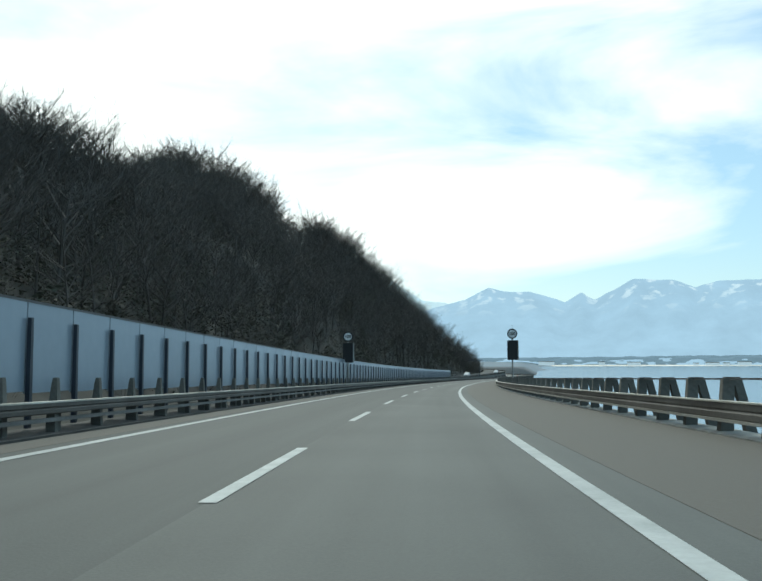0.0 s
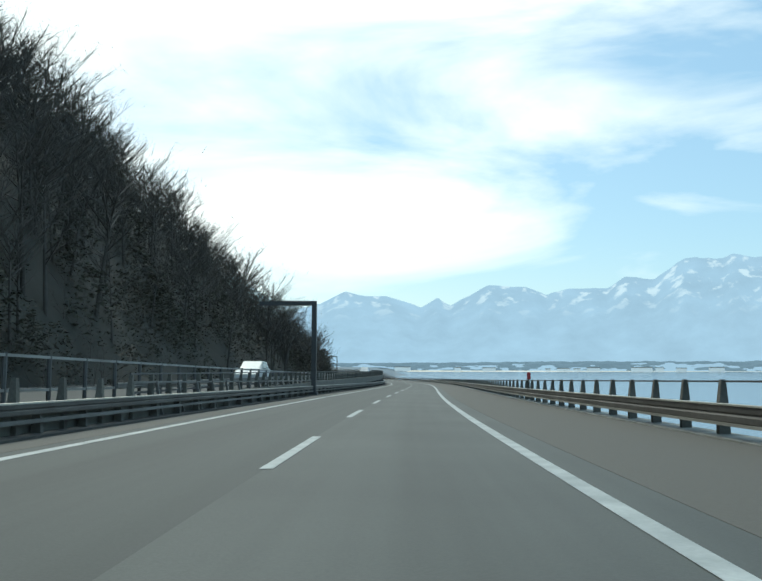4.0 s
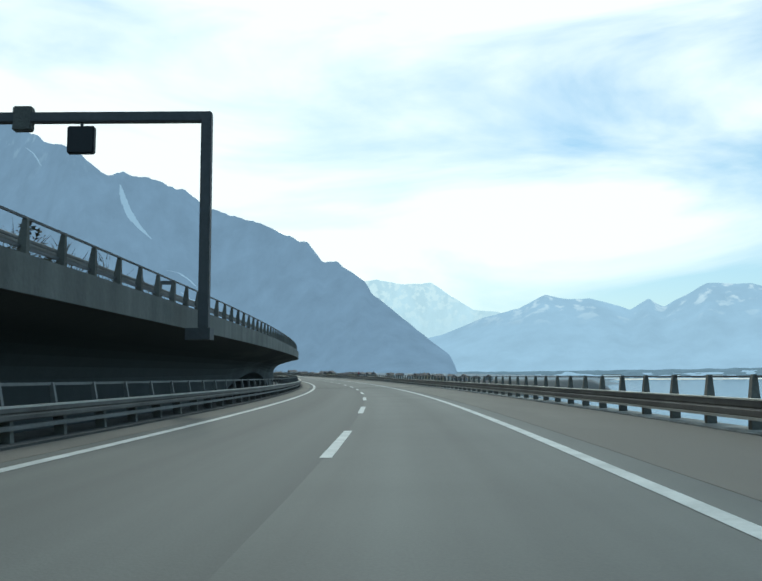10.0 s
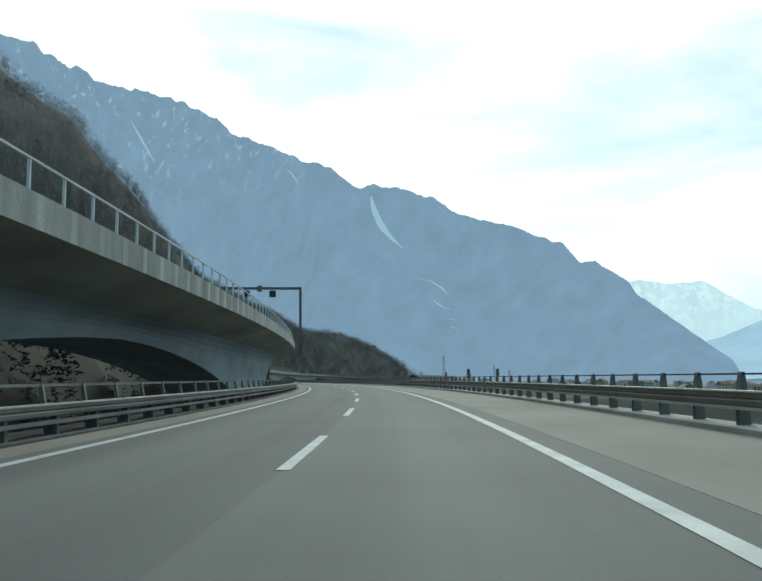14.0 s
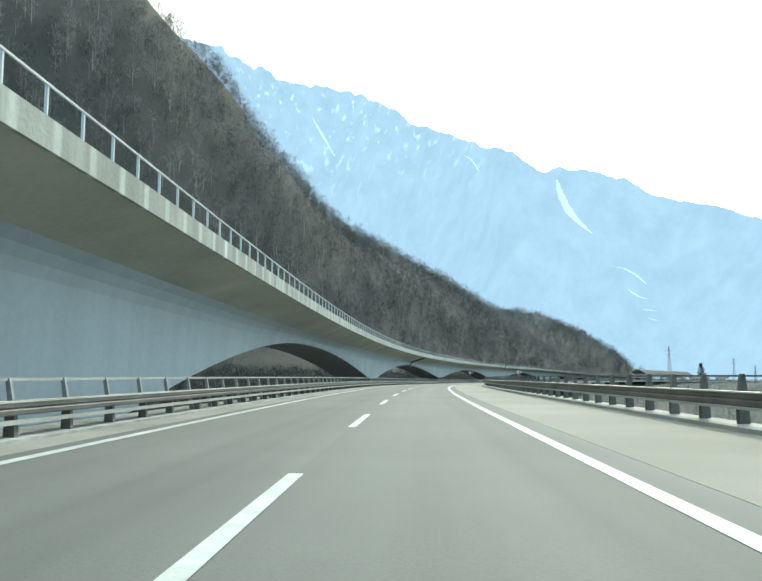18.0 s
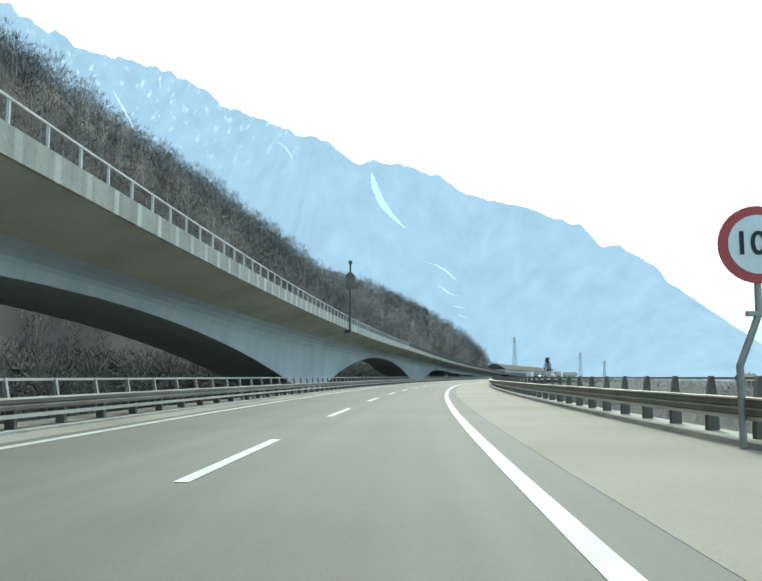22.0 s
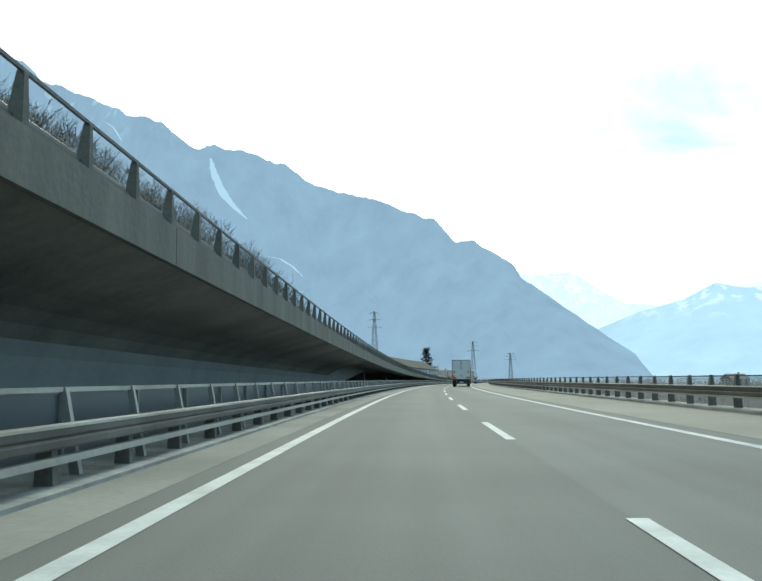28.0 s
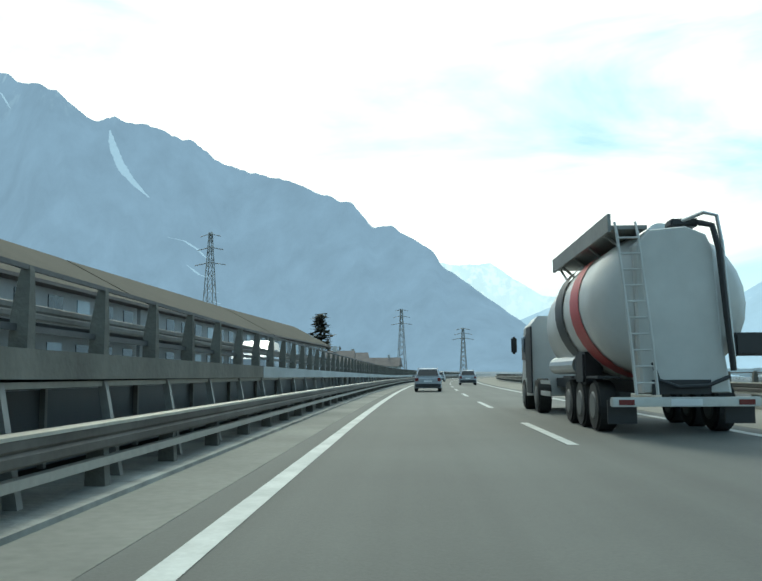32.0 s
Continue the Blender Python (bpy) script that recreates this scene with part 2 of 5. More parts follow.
STEEL = material("galvanised_steel", (0.35, 0.35, 0.335), 0.48, 0.45, vary=0.2, scale=0.6, fine=10, bump=0.05, second=(0.17, 0.165, 0.15))
# dim and pale copies of the rail steel: differing light put into colour
DIM_STEEL = material("dim_steel", (0.20, 0.20, 0.19), 0.6, 0.3, vary=0.25, scale=0.6, fine=10, bump=0.05, second=(0.11, 0.105, 0.095))
PALE_STEEL = material("pale_galvanised_steel", (0.43, 0.42, 0.38), 0.5, 0.3, vary=0.2, scale=0.5, fine=9, bump=0.05, second=(0.34, 0.32, 0.28))
# weathered steel with the sky's light on beam tops put into its colour
SKYLIT_STEEL = material("skylit_weathered_steel", (0.56, 0.54, 0.48), 0.55, 0.15, vary=0.25, scale=0.5, fine=6, bump=0.05, second=(0.36, 0.33, 0.27))
DARK_STEEL = material("dark_steel", (0.10, 0.10, 0.10), 0.6, 0.3, vary=0.2, scale=1, fine=10, bump=0.05, each=0.15)
POST = material("weathered_post", (0.135, 0.13, 0.112), 0.85, vary=0.25, scale=2, fine=15, bump=0.2, each=0.2)
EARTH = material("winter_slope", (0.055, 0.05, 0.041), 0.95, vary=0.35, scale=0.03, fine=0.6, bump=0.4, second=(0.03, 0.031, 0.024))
# further on and higher up the slopes take one even dull brown
e_n, e_l = EARTH.node_tree.nodes, EARTH.node_tree.links
e_hsv = [n for n in e_n if n.type == "HUE_SAT"][0]
e_sep, e_map, e_mix, e_co = e_n.new("ShaderNodeSeparateXYZ"), e_n.new("ShaderNodeMapRange"), e_n.new("ShaderNodeMix"), e_n.new("ShaderNodeTexCoord")
e_mix.data_type = "RGBA"
e_map.inputs["From Min"].default_value, e_map.inputs["From Max"].default_value = 960, 1080
e_l.new(e_co.outputs["Object"], e_sep.inputs[0])
e_l.new(e_sep.outputs[1], e_map.inputs["Value"])
e_high, e_mul = e_n.new("ShaderNodeMapRange"), e_n.new("ShaderNodeMath")
e_high.inputs["From Min"].default_value, e_high.inputs["From Max"].default_value = -16, -4
e_mul.operation = "MULTIPLY"
e_l.new(e_sep.outputs[2], e_high.inputs["Value"])
e_l.new(e_map.outputs[0], e_mul.inputs[0])
e_l.new(e_high.outputs[0], e_mul.inputs[1])
e_l.new(e_mul.outputs[0], e_mix.inputs["Factor"])
e_l.new(e_hsv.inputs["Color"].links[0].from_socket, e_mix.inputs["A"])
e_mix.inputs["B"].default_value = (0.05, 0.047, 0.04, 1)
# haze over the far valley floor, painted into the base colour as blue-grey
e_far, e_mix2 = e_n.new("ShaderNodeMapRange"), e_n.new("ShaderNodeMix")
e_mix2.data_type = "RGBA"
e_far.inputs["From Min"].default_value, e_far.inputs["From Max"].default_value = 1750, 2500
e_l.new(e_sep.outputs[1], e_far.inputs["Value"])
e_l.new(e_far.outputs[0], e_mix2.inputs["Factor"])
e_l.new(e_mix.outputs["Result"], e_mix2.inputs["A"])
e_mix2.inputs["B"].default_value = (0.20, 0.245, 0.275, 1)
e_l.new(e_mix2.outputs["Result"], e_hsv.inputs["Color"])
WATER = material("lake_water", (0.10, 0.16, 0.20), 0.12, vary=0.1, scale=0.02, fine=0.6, bump=0.12)
BARK = material("bare_bark", (0.118, 0.104, 0.09), 0.95, vary=0.3, scale=0.2, fine=3, bump=0.0, each=0.1)


# ---- helpers ----
def mesh_from(verts, faces, name="mesh", smooth=False):
    me = bpy.data.meshes.new(name)
    me.from_pydata([tuple(v) for v in verts], [], [tuple(f) for f in faces])
    if smooth:
        me.polygons.foreach_set("use_smooth", [True] * len(me.polygons))
    me.update()
    return me


def as_mesh(data, name):
    if isinstance(data, bmesh.types.BMesh):
        me = bpy.data.meshes.new(name)
        bmesh.ops.recalc_face_normals(data, faces=data.faces)
        data.to_mesh(me)
        data.free()
        return me
    return data


def thing(name, x=0, y=0, z=0, turn=0.0, label="", category="", group="", kind=""):
    ob = new(name)
    ob.location, ob.rotation_euler, ob.scale = Vector((x, y, z)) * S, (0, 0, turn), (S, S, S)
    ob.empty_display_size = 0.2
    return tagged(ob, label, category, group, kind)


def solid(name, data, mat, label="", category="", group="", kind="structure"):
    ob = new(name, as_mesh(data, name))
    ob.data.materials.append(mat)
    ob.scale = (S, S, S)
    return tagged(ob, label, category, group, kind)


def part(name, data, mat, parent, label="", at=None, turn=0.0):
    ob = new(name, as_mesh(data, name))
    if mat and not ob.data.materials:
        ob.data.materials.append(mat)
    ob.parent = parent
    if at is not None:
        ob.location, ob.rotation_euler = at, (0, 0, turn)
    return tagged(ob, label)


def loft(stations, profile, closed=True, caps=True, name="loft", smooth=False):
    """A body swept along the road; profile(s) gives its (lat, z) corners."""
    rings = [[on_road(s, a, z) for a, z in profile(s)] for s in stations]
    n = len(rings[0])
    verts = [v for r in rings for v in r]
    faces = []
    for i in range(len(rings) - 1):
        for j in range(n if closed else n - 1):
            k = (j + 1) % n
            faces.append((i * n + j, i * n + k, (i + 1) * n + k, (i + 1) * n + j))
    if closed and caps:
        faces += [tuple(range(n))[::-1], tuple(range((len(rings) - 1) * n, len(rings) * n))]
    me = mesh_from(verts, faces, name, smooth)
    uv = []
    for s in stations:
        d, prev = 0.0, None
        for a in profile(s):
            d += 0 if prev is None else math.hypot(a[0] - prev[0], a[1] - prev[1])
            prev = a
            uv.append((s, d))
    layer = me.uv_layers.new(name="along")
    idx = np.empty(len(me.loops), dtype=np.int32)
    me.loops.foreach_get("vertex_index", idx)
    layer.data.foreach_set("uv", np.array(uv, dtype=np.float32)[idx].ravel())
    return me


def steps(a, b, d):
    n = max(1, round((b - a) / d))
    return [a + (b - a) * i / n for i in range(n + 1)]


def box(bm, x0, x1, y0, y1, z0, z1, bevel=0.0):
    r = bmesh.ops.create_cube(bm, size=1)
    bmesh.ops.scale(bm, vec=(x1 - x0, y1 - y0, z1 - z0), verts=r["verts"])
    bmesh.ops.translate(bm, vec=((x0 + x1) / 2, (y0 + y1) / 2, (z0 + z1) / 2), verts=r["verts"])
    if bevel:
        bmesh.ops.bevel(bm, geom=list({e for v in r["verts"] for e in v.link_edges}), offset=bevel, segments=2, affect="EDGES")
    return r["verts"]


def boxed(*args, **kw):
    bm = bmesh.new()
    box(bm, *args, **kw)
    return bm


def tube(points, radius, sides=6):
    """A round bar through the points."""
    pts = [Vector(p) for p in points]
    verts, faces = [], []
    for i, p in enumerate(pts):
        d = (pts[min(i + 1, len(pts) - 1)] - pts[max(i - 1, 0)]).normalized()
        a = d.cross(Vector((0, 0, 1)) if abs(d.z) < 0.9 else Vector((1, 0, 0))).normalized()
        b = d.cross(a)
        verts += [p + (a * math.cos(t) + b * math.sin(t)) * radius for t in [2 * math.pi * k / sides for k in range(sides)]]
    for i in range(len(pts) - 1):
        faces += [(i * sides + j, i * sides + (j + 1) % sides, (i + 1) * sides + (j + 1) % sides, (i + 1) * sides + j) for j in range(sides)]
    faces += [tuple(range(sides))[::-1], tuple(range((len(pts) - 1) * sides, len(pts) * sides))]
    return mesh_from(verts, faces)


# ---- the road ----
road = thing("road", label="grey asphalt motorway carriageway with white lane markings", category="road", kind="structure")
part("lane", loft(steps(-60, 2150, 5), lambda s: [(-4.2, 0), (-0.02, 0), (-0.02, -0.5), (-4.2, -0.5)]), FAST_LANE, road, "dark asphalt of the fast lane")
part("lane", loft(steps(-60, 2150, 5), lambda s: [(-0.02, 0), (4.1, 0), (4.1, -0.5), (-0.02, -0.5)]), ASPHALT, road, "grey asphalt of the slow lane")
part("shoulder", loft(steps(-60, 2150, 5), lambda s: [(4.1, 0.004), (7.45, 0.004), (7.45, -0.5), (4.1, -0.5)]), SHOULDER, road, "beige worn hard shoulder")
for a, b, m in ((-60, 900, SHOULDER), (900, 2150, VERGE)):
    part("shoulder", loft(steps(a, b, 5), lambda s: [(-5.02, 0.004), (-4.2, 0.004), (-4.2, -0.5), (-5.02, -0.5)]), m, road, "narrow dusty strip beside the median rail")
for a, w in ((-3.75, 0.105), (3.47, 0.105)):
    part("edge_line", loft(steps(-60, 2150, 5), lambda s: [(a - w, 0.006), (a + w, 0.006)], closed=False), PAINT, road, "continuous white edge line")
dash_mesh = mesh_from([(-0.085, 0, 0.008), (0.085, 0, 0.008), (0.085, 5.66, 0.008), (-0.085, 5.66, 0.008)], [(0, 1, 2, 3)])
dash_mesh.materials.append(PAINT)
for i in range(-4, 156):
    s = 7.83 + 13.771 * i
    d = part("lane_dash", dash_mesh, None, road, at=on_road(s), turn=heading(s + 2.8))
    d.rotation_euler = (math.atan((on_road(s + 5.66).z - on_road(s).z) / 5.66), 0, heading(s + 2.8))
for a, b, m, k in ((-60, 690, CONCRETE, 0.03), (690, 2150, SUNLIT_KERB, 0.09)):
    solid("kerb", loft(steps(a, b, 5), lambda s: [(7.45, -0.6), (7.45, k), (7.53, k + 0.03), (8.0, k + 0.04), (8.0, -0.6)]), m, "low concrete bridge kerb along the shoulder", "kerb")
for a, b, m in ((-60, 900, GRIT), (900, 2150, CONCRETE)):
    solid("kerb", loft(steps(a, b, 5), lambda s: [(-5.02, 0.05), (-5.02, -0.6), (-6.3, -0.6), (-6.3, 0.07)]), m, "low gritty kerb along the median", "kerb")


# ---- guard rails ----
def wbeam(lat, z, side, hgt=0.31, dep=0.08):
    """The folded profile of a steel beam that faces side."""
    h = hgt / 2
    f = [(0, -h), (0.85, -h), (1, -h * 0.8), (1, -h * 0.25), (0.8, 0), (1, h * 0.25), (1, h * 0.85), (0.88, h)]
    return [(lat + side * dep * a, z + b) for a, b in f] + [(lat - side * 0.02, z + h), (lat - side * 0.02, z - h)]


def boxbeam(lat, z0, z1, side, dep=0.17):
    """A closed box beam with a flat top and a shallow groove in its face."""
    h, zm = z1 - z0, (z0 + z1) / 2
    f = [(0, z0), (dep * 0.9, z0), (dep, z0 + 0.02), (dep, zm - h * 0.12), (dep * 0.86, zm), (dep, zm + h * 0.12), (dep, z1 - 0.02), (dep * 0.92, z1), (0, z1)]
    return [(lat + side * a, z) for a, z in f]




def tapered(levels):
    verts, faces = [], []
    for z, x0, x1, hy in levels:
        verts += [(x0, -hy, z), (x1, -hy, z), (x1, hy, z), (x0, hy, z)]
    for i in range(len(levels) - 1):
        faces += [(i * 4 + j, i * 4 + (j + 1) % 4, i * 4 + 4 + (j + 1) % 4, i * 4 + 4 + j) for j in range(4)]
    n = len(verts)
    faces += [(3, 2, 1, 0), (n - 4, n - 3, n - 2, n - 1)]
    return mesh_from(verts, faces)


right_post = tapered([(-0.12, -0.11, 0.11, 0.085), (0.6, -0.10, 0.085, 0.08), (1.0, -0.05, 0.06, 0.065), (1.1, -0.03, 0.05, 0.055)])
right_post.materials.append(POST)
fork = bmesh.new()
for x0, x1, x2, x3 in ((-0.2, 0.06, -0.1, 0.12), (0.32, 0.52, 0.1, 0.26)):
    vs = [fork.verts.new((x, y, z)) for x, y, z in ((x0, -0.11, -0.02), (x1, -0.11, -0.02), (x1, 0.11, -0.02), (x0, 0.11, -0.02), (x2, -0.08, 1.06), (x3, -0.08, 1.06), (x3, 0.08, 1.06), (x2, 0.08, 1.06))]
    for f in ((3, 2, 1, 0), (4, 5, 6, 7), (0, 1, 5, 4), (1, 2, 6, 5), (2, 3, 7, 6), (3, 0, 4, 7)):
        fork.faces.new([vs[i] for i in f])
box(fork, -0.09, 0.27, -0.085, 0.085, 0.92, 1.1, bevel=0.03)
fork_post = as_mesh(fork, "post")
fork_post.materials.append(POST)
low_post = tapered([(-0.02, -0.10, 0.10, 0.07), (0.55, -0.08, 0.06, 0.06)])
low_post.materials.append(POST)
lean_post = tapered([(-0.02, -0.02, 0.10, 0.05), (0.95, -0.17, -0.09, 0.045), (1.03, -0.19, -0.11, 0.045)])
lean_post.materials.append(STEEL)
dim_post = lean_post.copy()
dim_post.materials[0] = DIM_STEEL
deck_post = tapered([(-0.02, -0.10, 0.07, 0.075), (0.35, -0.09, 0.07, 0.065), (0.75, -0.03, 0.06, 0.045), (0.8, -0.01, 0.05, 0.04)])
deck_post.materials.append(POST)
slim_post = tapered([(-0.02, -0.035, 0.035, 0.035), (0.84, -0.03, 0.03, 0.03)])
slim_post.materials.append(STEEL)


def rail_run(name, label, a, b, lat, pieces, post, gap, zf=lambda s: 0.0, category="guard rail", group="", phase=0.0, tall=None):
    """One length of guard rail: its beams and every post."""
    t = thing(name, *on_road(a, lat, 0), label=label, category=category, group=group)
    t.location = (0, 0, 0)
    for pname, prof, mat, lab in pieces:
        part(pname, loft(steps(a, b, 5), prof), mat, t, lab)
    k = math.ceil((a - phase) / gap)
    while phase + k * gap < b:
        s = phase + k * gap
        o = part("post", post, None, t, at=on_road(s, lat, zf(s)), turn=heading(s))
        if tall:
            o.scale.z = tall(s)
        k += 1
    return t


def bar(lat, z, w, h):
    return [(lat - w, z - h), (lat + w, z - h), (lat + w, z + h), (lat - w, z + h)]


# brown-stained beam face, toned darker to paint in its shade
SHADED_FACE = material("shaded_stained_steel", (0.115, 0.108, 0.096), 0.6, 0.2, vary=0.25, scale=0.7, fine=8, bump=0.05, second=(0.07, 0.062, 0.052))
tracked(SHADED_FACE, 0.3, 1.5, 0.35)
for a in range(-60, 2100, 60):
    b = a + 60
    # dim copy along the lake, pale copy in the valley, to paint their light
    median_steel = DIM_STEEL if 200 <= a < 900 else PALE_STEEL if a >= 900 else STEEL
    face_steel = SHADED_FACE
    lo, hi = (0.33, 0.64) if a < 660 else (0.49, 0.75)
    beams = [("beam", lambda s: boxbeam(7.55, lo, hi, -1, 0.17), SHADED_FACE, "dark stained box beam"),
             # pale strip added on the beam to paint skylight on its top
             ("top_strip", lambda s: [(7.36, hi - 0.01), (7.36, hi + 0.02), (7.56, hi + 0.02), (7.56, hi - 0.01)], SKYLIT_STEEL, "bright flat top of the beam"),
             ("lip", lambda s: bar(7.43, lo - 0.03, 0.06, 0.028), PALE_STEEL, "bright steel lower lip")]
    rail_run("guard_rail", "dark stained box beam guard rail with stout forked posts" if a < 180 else "dark stained box beam guard rail with stout posts", a, b, 7.75,
             beams + [("handrail", lambda s: bar(7.78, 1.06, 0.02, 0.018), DARK_STEEL, "thin dark handrail")],
             fork_post if a < 180 else right_post, 2.15, group="bridge edge guard rails", phase=234.2)
    rail_run("guard_rail", "double steel guard rail with stub posts before noise panels" if a < 200 else "double steel guard rail with a slim railing behind", a, b, -5.5,
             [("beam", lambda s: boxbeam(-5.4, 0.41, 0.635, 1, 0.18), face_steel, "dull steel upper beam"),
              # same painted skylight strip on the median beam
              ("top_strip", lambda s: [(-5.42, 0.62), (-5.21, 0.62), (-5.21, 0.65), (-5.42, 0.65)], SKYLIT_STEEL, "bright flat top of the beam"),
              ("beam", lambda s: bar(-5.26, 0.30, 0.05, 0.038), DIM_STEEL if a < 600 else median_steel, "dull steel lower beam")]
             + ([] if a < 200 else [("handrail", lambda s: bar(-5.66, 1.0, 0.03, 0.028), median_steel, "steel handrail")]),
             right_post if a < 200 else dim_post if a < 900 else lean_post, 2.1 if a < 200 else 2.2, group="median guard rails")
    low = thing("spacer_row", label="row of short dark posts carrying the median beams", category="guard rail", group="median spacer rows")
    for k in range(27):
        sp = a + 1 + k * 2.2
        part("post", low_post, None, low, at=on_road(sp, -5.36, 0.06), turn=heading(sp))


# ---- the upper carriageway ----
DECK_AT = [200, 235, 300, 355, 400, 435, 510, 675, 800, 1015, 1130, 1250, 1365, 1535, 1650, 1705, 1765, 1820, 1900, 2150]
DECK = [0.2, 0.45, 1.15, 1.65, 2.1, 2.45, 2.94, 4.03, 4.78, 5.9, 6.0, 5.93, 5.87, 4.22, 2.88, 2.29, 1.72, 1.3, 1.0, 1.0]


def deck_z(s):
    return float(np.interp(s, DECK_AT, DECK))


EDGE = -5.5


def edge_deep(s):
    """The edge beam's height, which runs out where the upper road comes down."""
    return float(np.interp(s, [230, 800, 960, 1100, 1220, 1300, 1690, 1730, 1765, 1800, 1840], [0.68, 0.71, 0.64, 0.60, 0.63, 0.67, 0.62, 0.47, 0.38, 0.28, 0.22]))


PALE_EDGE = material("pale_edge_concrete", (0.44, 0.48, 0.49), 0.7, vary=0.12, scale=0.4, fine=6, bump=0.1, second=(0.33, 0.36, 0.37))
viaduct = thing("viaduct", label="upper motorway carriageway on a concrete box girder viaduct", category="viaduct", kind="structure")
for a in range(230, 2150, 40):
    b = min(a + 40, 2150)
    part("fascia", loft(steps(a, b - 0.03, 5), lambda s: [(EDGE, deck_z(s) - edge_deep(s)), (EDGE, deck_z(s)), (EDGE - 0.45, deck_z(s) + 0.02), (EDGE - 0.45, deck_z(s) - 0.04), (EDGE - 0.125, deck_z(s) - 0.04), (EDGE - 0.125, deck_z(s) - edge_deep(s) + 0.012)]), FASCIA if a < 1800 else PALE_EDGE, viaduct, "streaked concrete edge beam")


PIERS = [482, 573, 664, 755, 846, 930, 1019, 1117, 1204, 1298, 1397]
HAUNCH = [7.2, 7.2, 7.2, 7.2, 7.2, 6.8, 6.6, 5.0, 4.5, 6.2, 6.2]


def web_low(s):
    """How low the girder's foot comes: deep at the piers, shallow between them, and a plain slab in the end."""
    off, deep = min((abs(s - q), d) for q, d in zip(PIERS, HAUNCH))
    u = min(1.0, max(0.0, off - 3.5) / 43)
    arch = deck_z(s) - 2.12 - (deep - 2.12) * (1 - u) ** 1.8
    late = min(1.0, max(0.0, (s - 1420) / 60))
    end = min(1.0, max(0.0, (s - 1640) / 30))
    return (arch * (1 - late) + (deck_z(s) - 2.8) * late) * (1 - end) + (deck_z(s) - float(np.interp(s, [1755, 1800], [0.74, 0.3]))) * end


def girder(s):
    z = deck_z(s)
    under = z - float(np.interp(s, [1640, 1641, 1755, 1800], [1.5, 0.66, 0.6, 0.2]))
    w = min(web_low(s), under - 0.05)
    e = edge_deep(s) - 0.02
    a, c = EDGE - 0.13, (-8.6, under)
    f = 0.62
    p0 = (a + (c[0] - a) * f, z - e + (under - z + e) * f)
    p1 = (-8.6 - 0.3 * 0.45, under - min(0.75, 0.45 * (under - w)))
    curve = [tuple((1 - t) ** 2 * u + 2 * t * (1 - t) * v + t * t * q for u, v, q in zip(p0, c, p1)) for t in (0, 0.25, 0.5, 0.75, 1)]
    bank = float(np.interp(s, [1560, 1650, 1750, 1790], [0, 0.085, 0.07, 0]))
    shape = [(a, z - e)] + curve + [(-8.9, w), (-13.5, w), (-13.8, under), (-18.0, z - e), (-18.0, z - 0.05), (a, z - 0.05)]
    return [(x, h + bank * (a - x)) for x, h in shape]


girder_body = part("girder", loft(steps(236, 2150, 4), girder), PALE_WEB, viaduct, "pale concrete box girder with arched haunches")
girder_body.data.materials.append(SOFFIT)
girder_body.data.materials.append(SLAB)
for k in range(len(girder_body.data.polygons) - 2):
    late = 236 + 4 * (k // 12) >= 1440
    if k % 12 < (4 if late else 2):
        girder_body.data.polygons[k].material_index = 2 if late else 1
for s in PIERS + [1455, 1500, 1545, 1590, 1640, 1670, 1700, 1730]:
    p = bmesh.new()
    box(p, -13.2, -9.1, -0.9, 0.9, -45, web_low(s) + (0.7 if s > 1600 else 0.3))
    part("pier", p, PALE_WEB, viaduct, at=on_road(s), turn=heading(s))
RAIL = material("pale_rail_steel", (0.50, 0.51, 0.50), 0.5, 0.3, vary=0.15, scale=0.6, fine=10, bump=0.04, second=(0.36, 0.36, 0.34))
slim_rail = tapered([(-0.02, -0.03, 0.03, 0.035), (0.8, -0.03, 0.03, 0.03)])
slim_rail.materials.append(RAIL)


def rail_tall(s):
    return float(np.interp(s, [740, 960, 1124, 1240, 1356, 1450], [0.72, 0.8, 0.7, 0.66, 0.58, 0.72]))


for a, b in [(k, k + 60) for k in range(240, 1320, 60)] + [(1320, 1358), (1358, 1380)] + [(k, k + 60) for k in range(1380, 2100, 60)]:
    slim = 740 <= a < 1350
    rail_run("bridge_railing", "pale steel bridge railing along the upper carriageway" if slim else "railing of tapered posts along the upper carriageway", a, b, EDGE - 0.25,
             [("handrail", lambda s: bar(EDGE - 0.22, deck_z(s) + rail_tall(s), 0.02, 0.022), RAIL if slim else DARK_STEEL, ""),
              ("mid_rail", lambda s: bar(EDGE - 0.3, deck_z(s) + (0.1 if slim else 0.2), 0.02, 0.03), RAIL if slim else DARK_STEEL, "")]
             + ([] if slim else [("beam", lambda s: wbeam(EDGE - 0.62, deck_z(s) + 0.40, 1, 0.15, 0.07), DIM_STEEL, "dull steel beam behind the posts")]),
             slim_rail if slim else deck_post, 1.74, deck_z, "railing", "upper bridge railings", tall=lambda s: rail_tall(s) / 0.78)

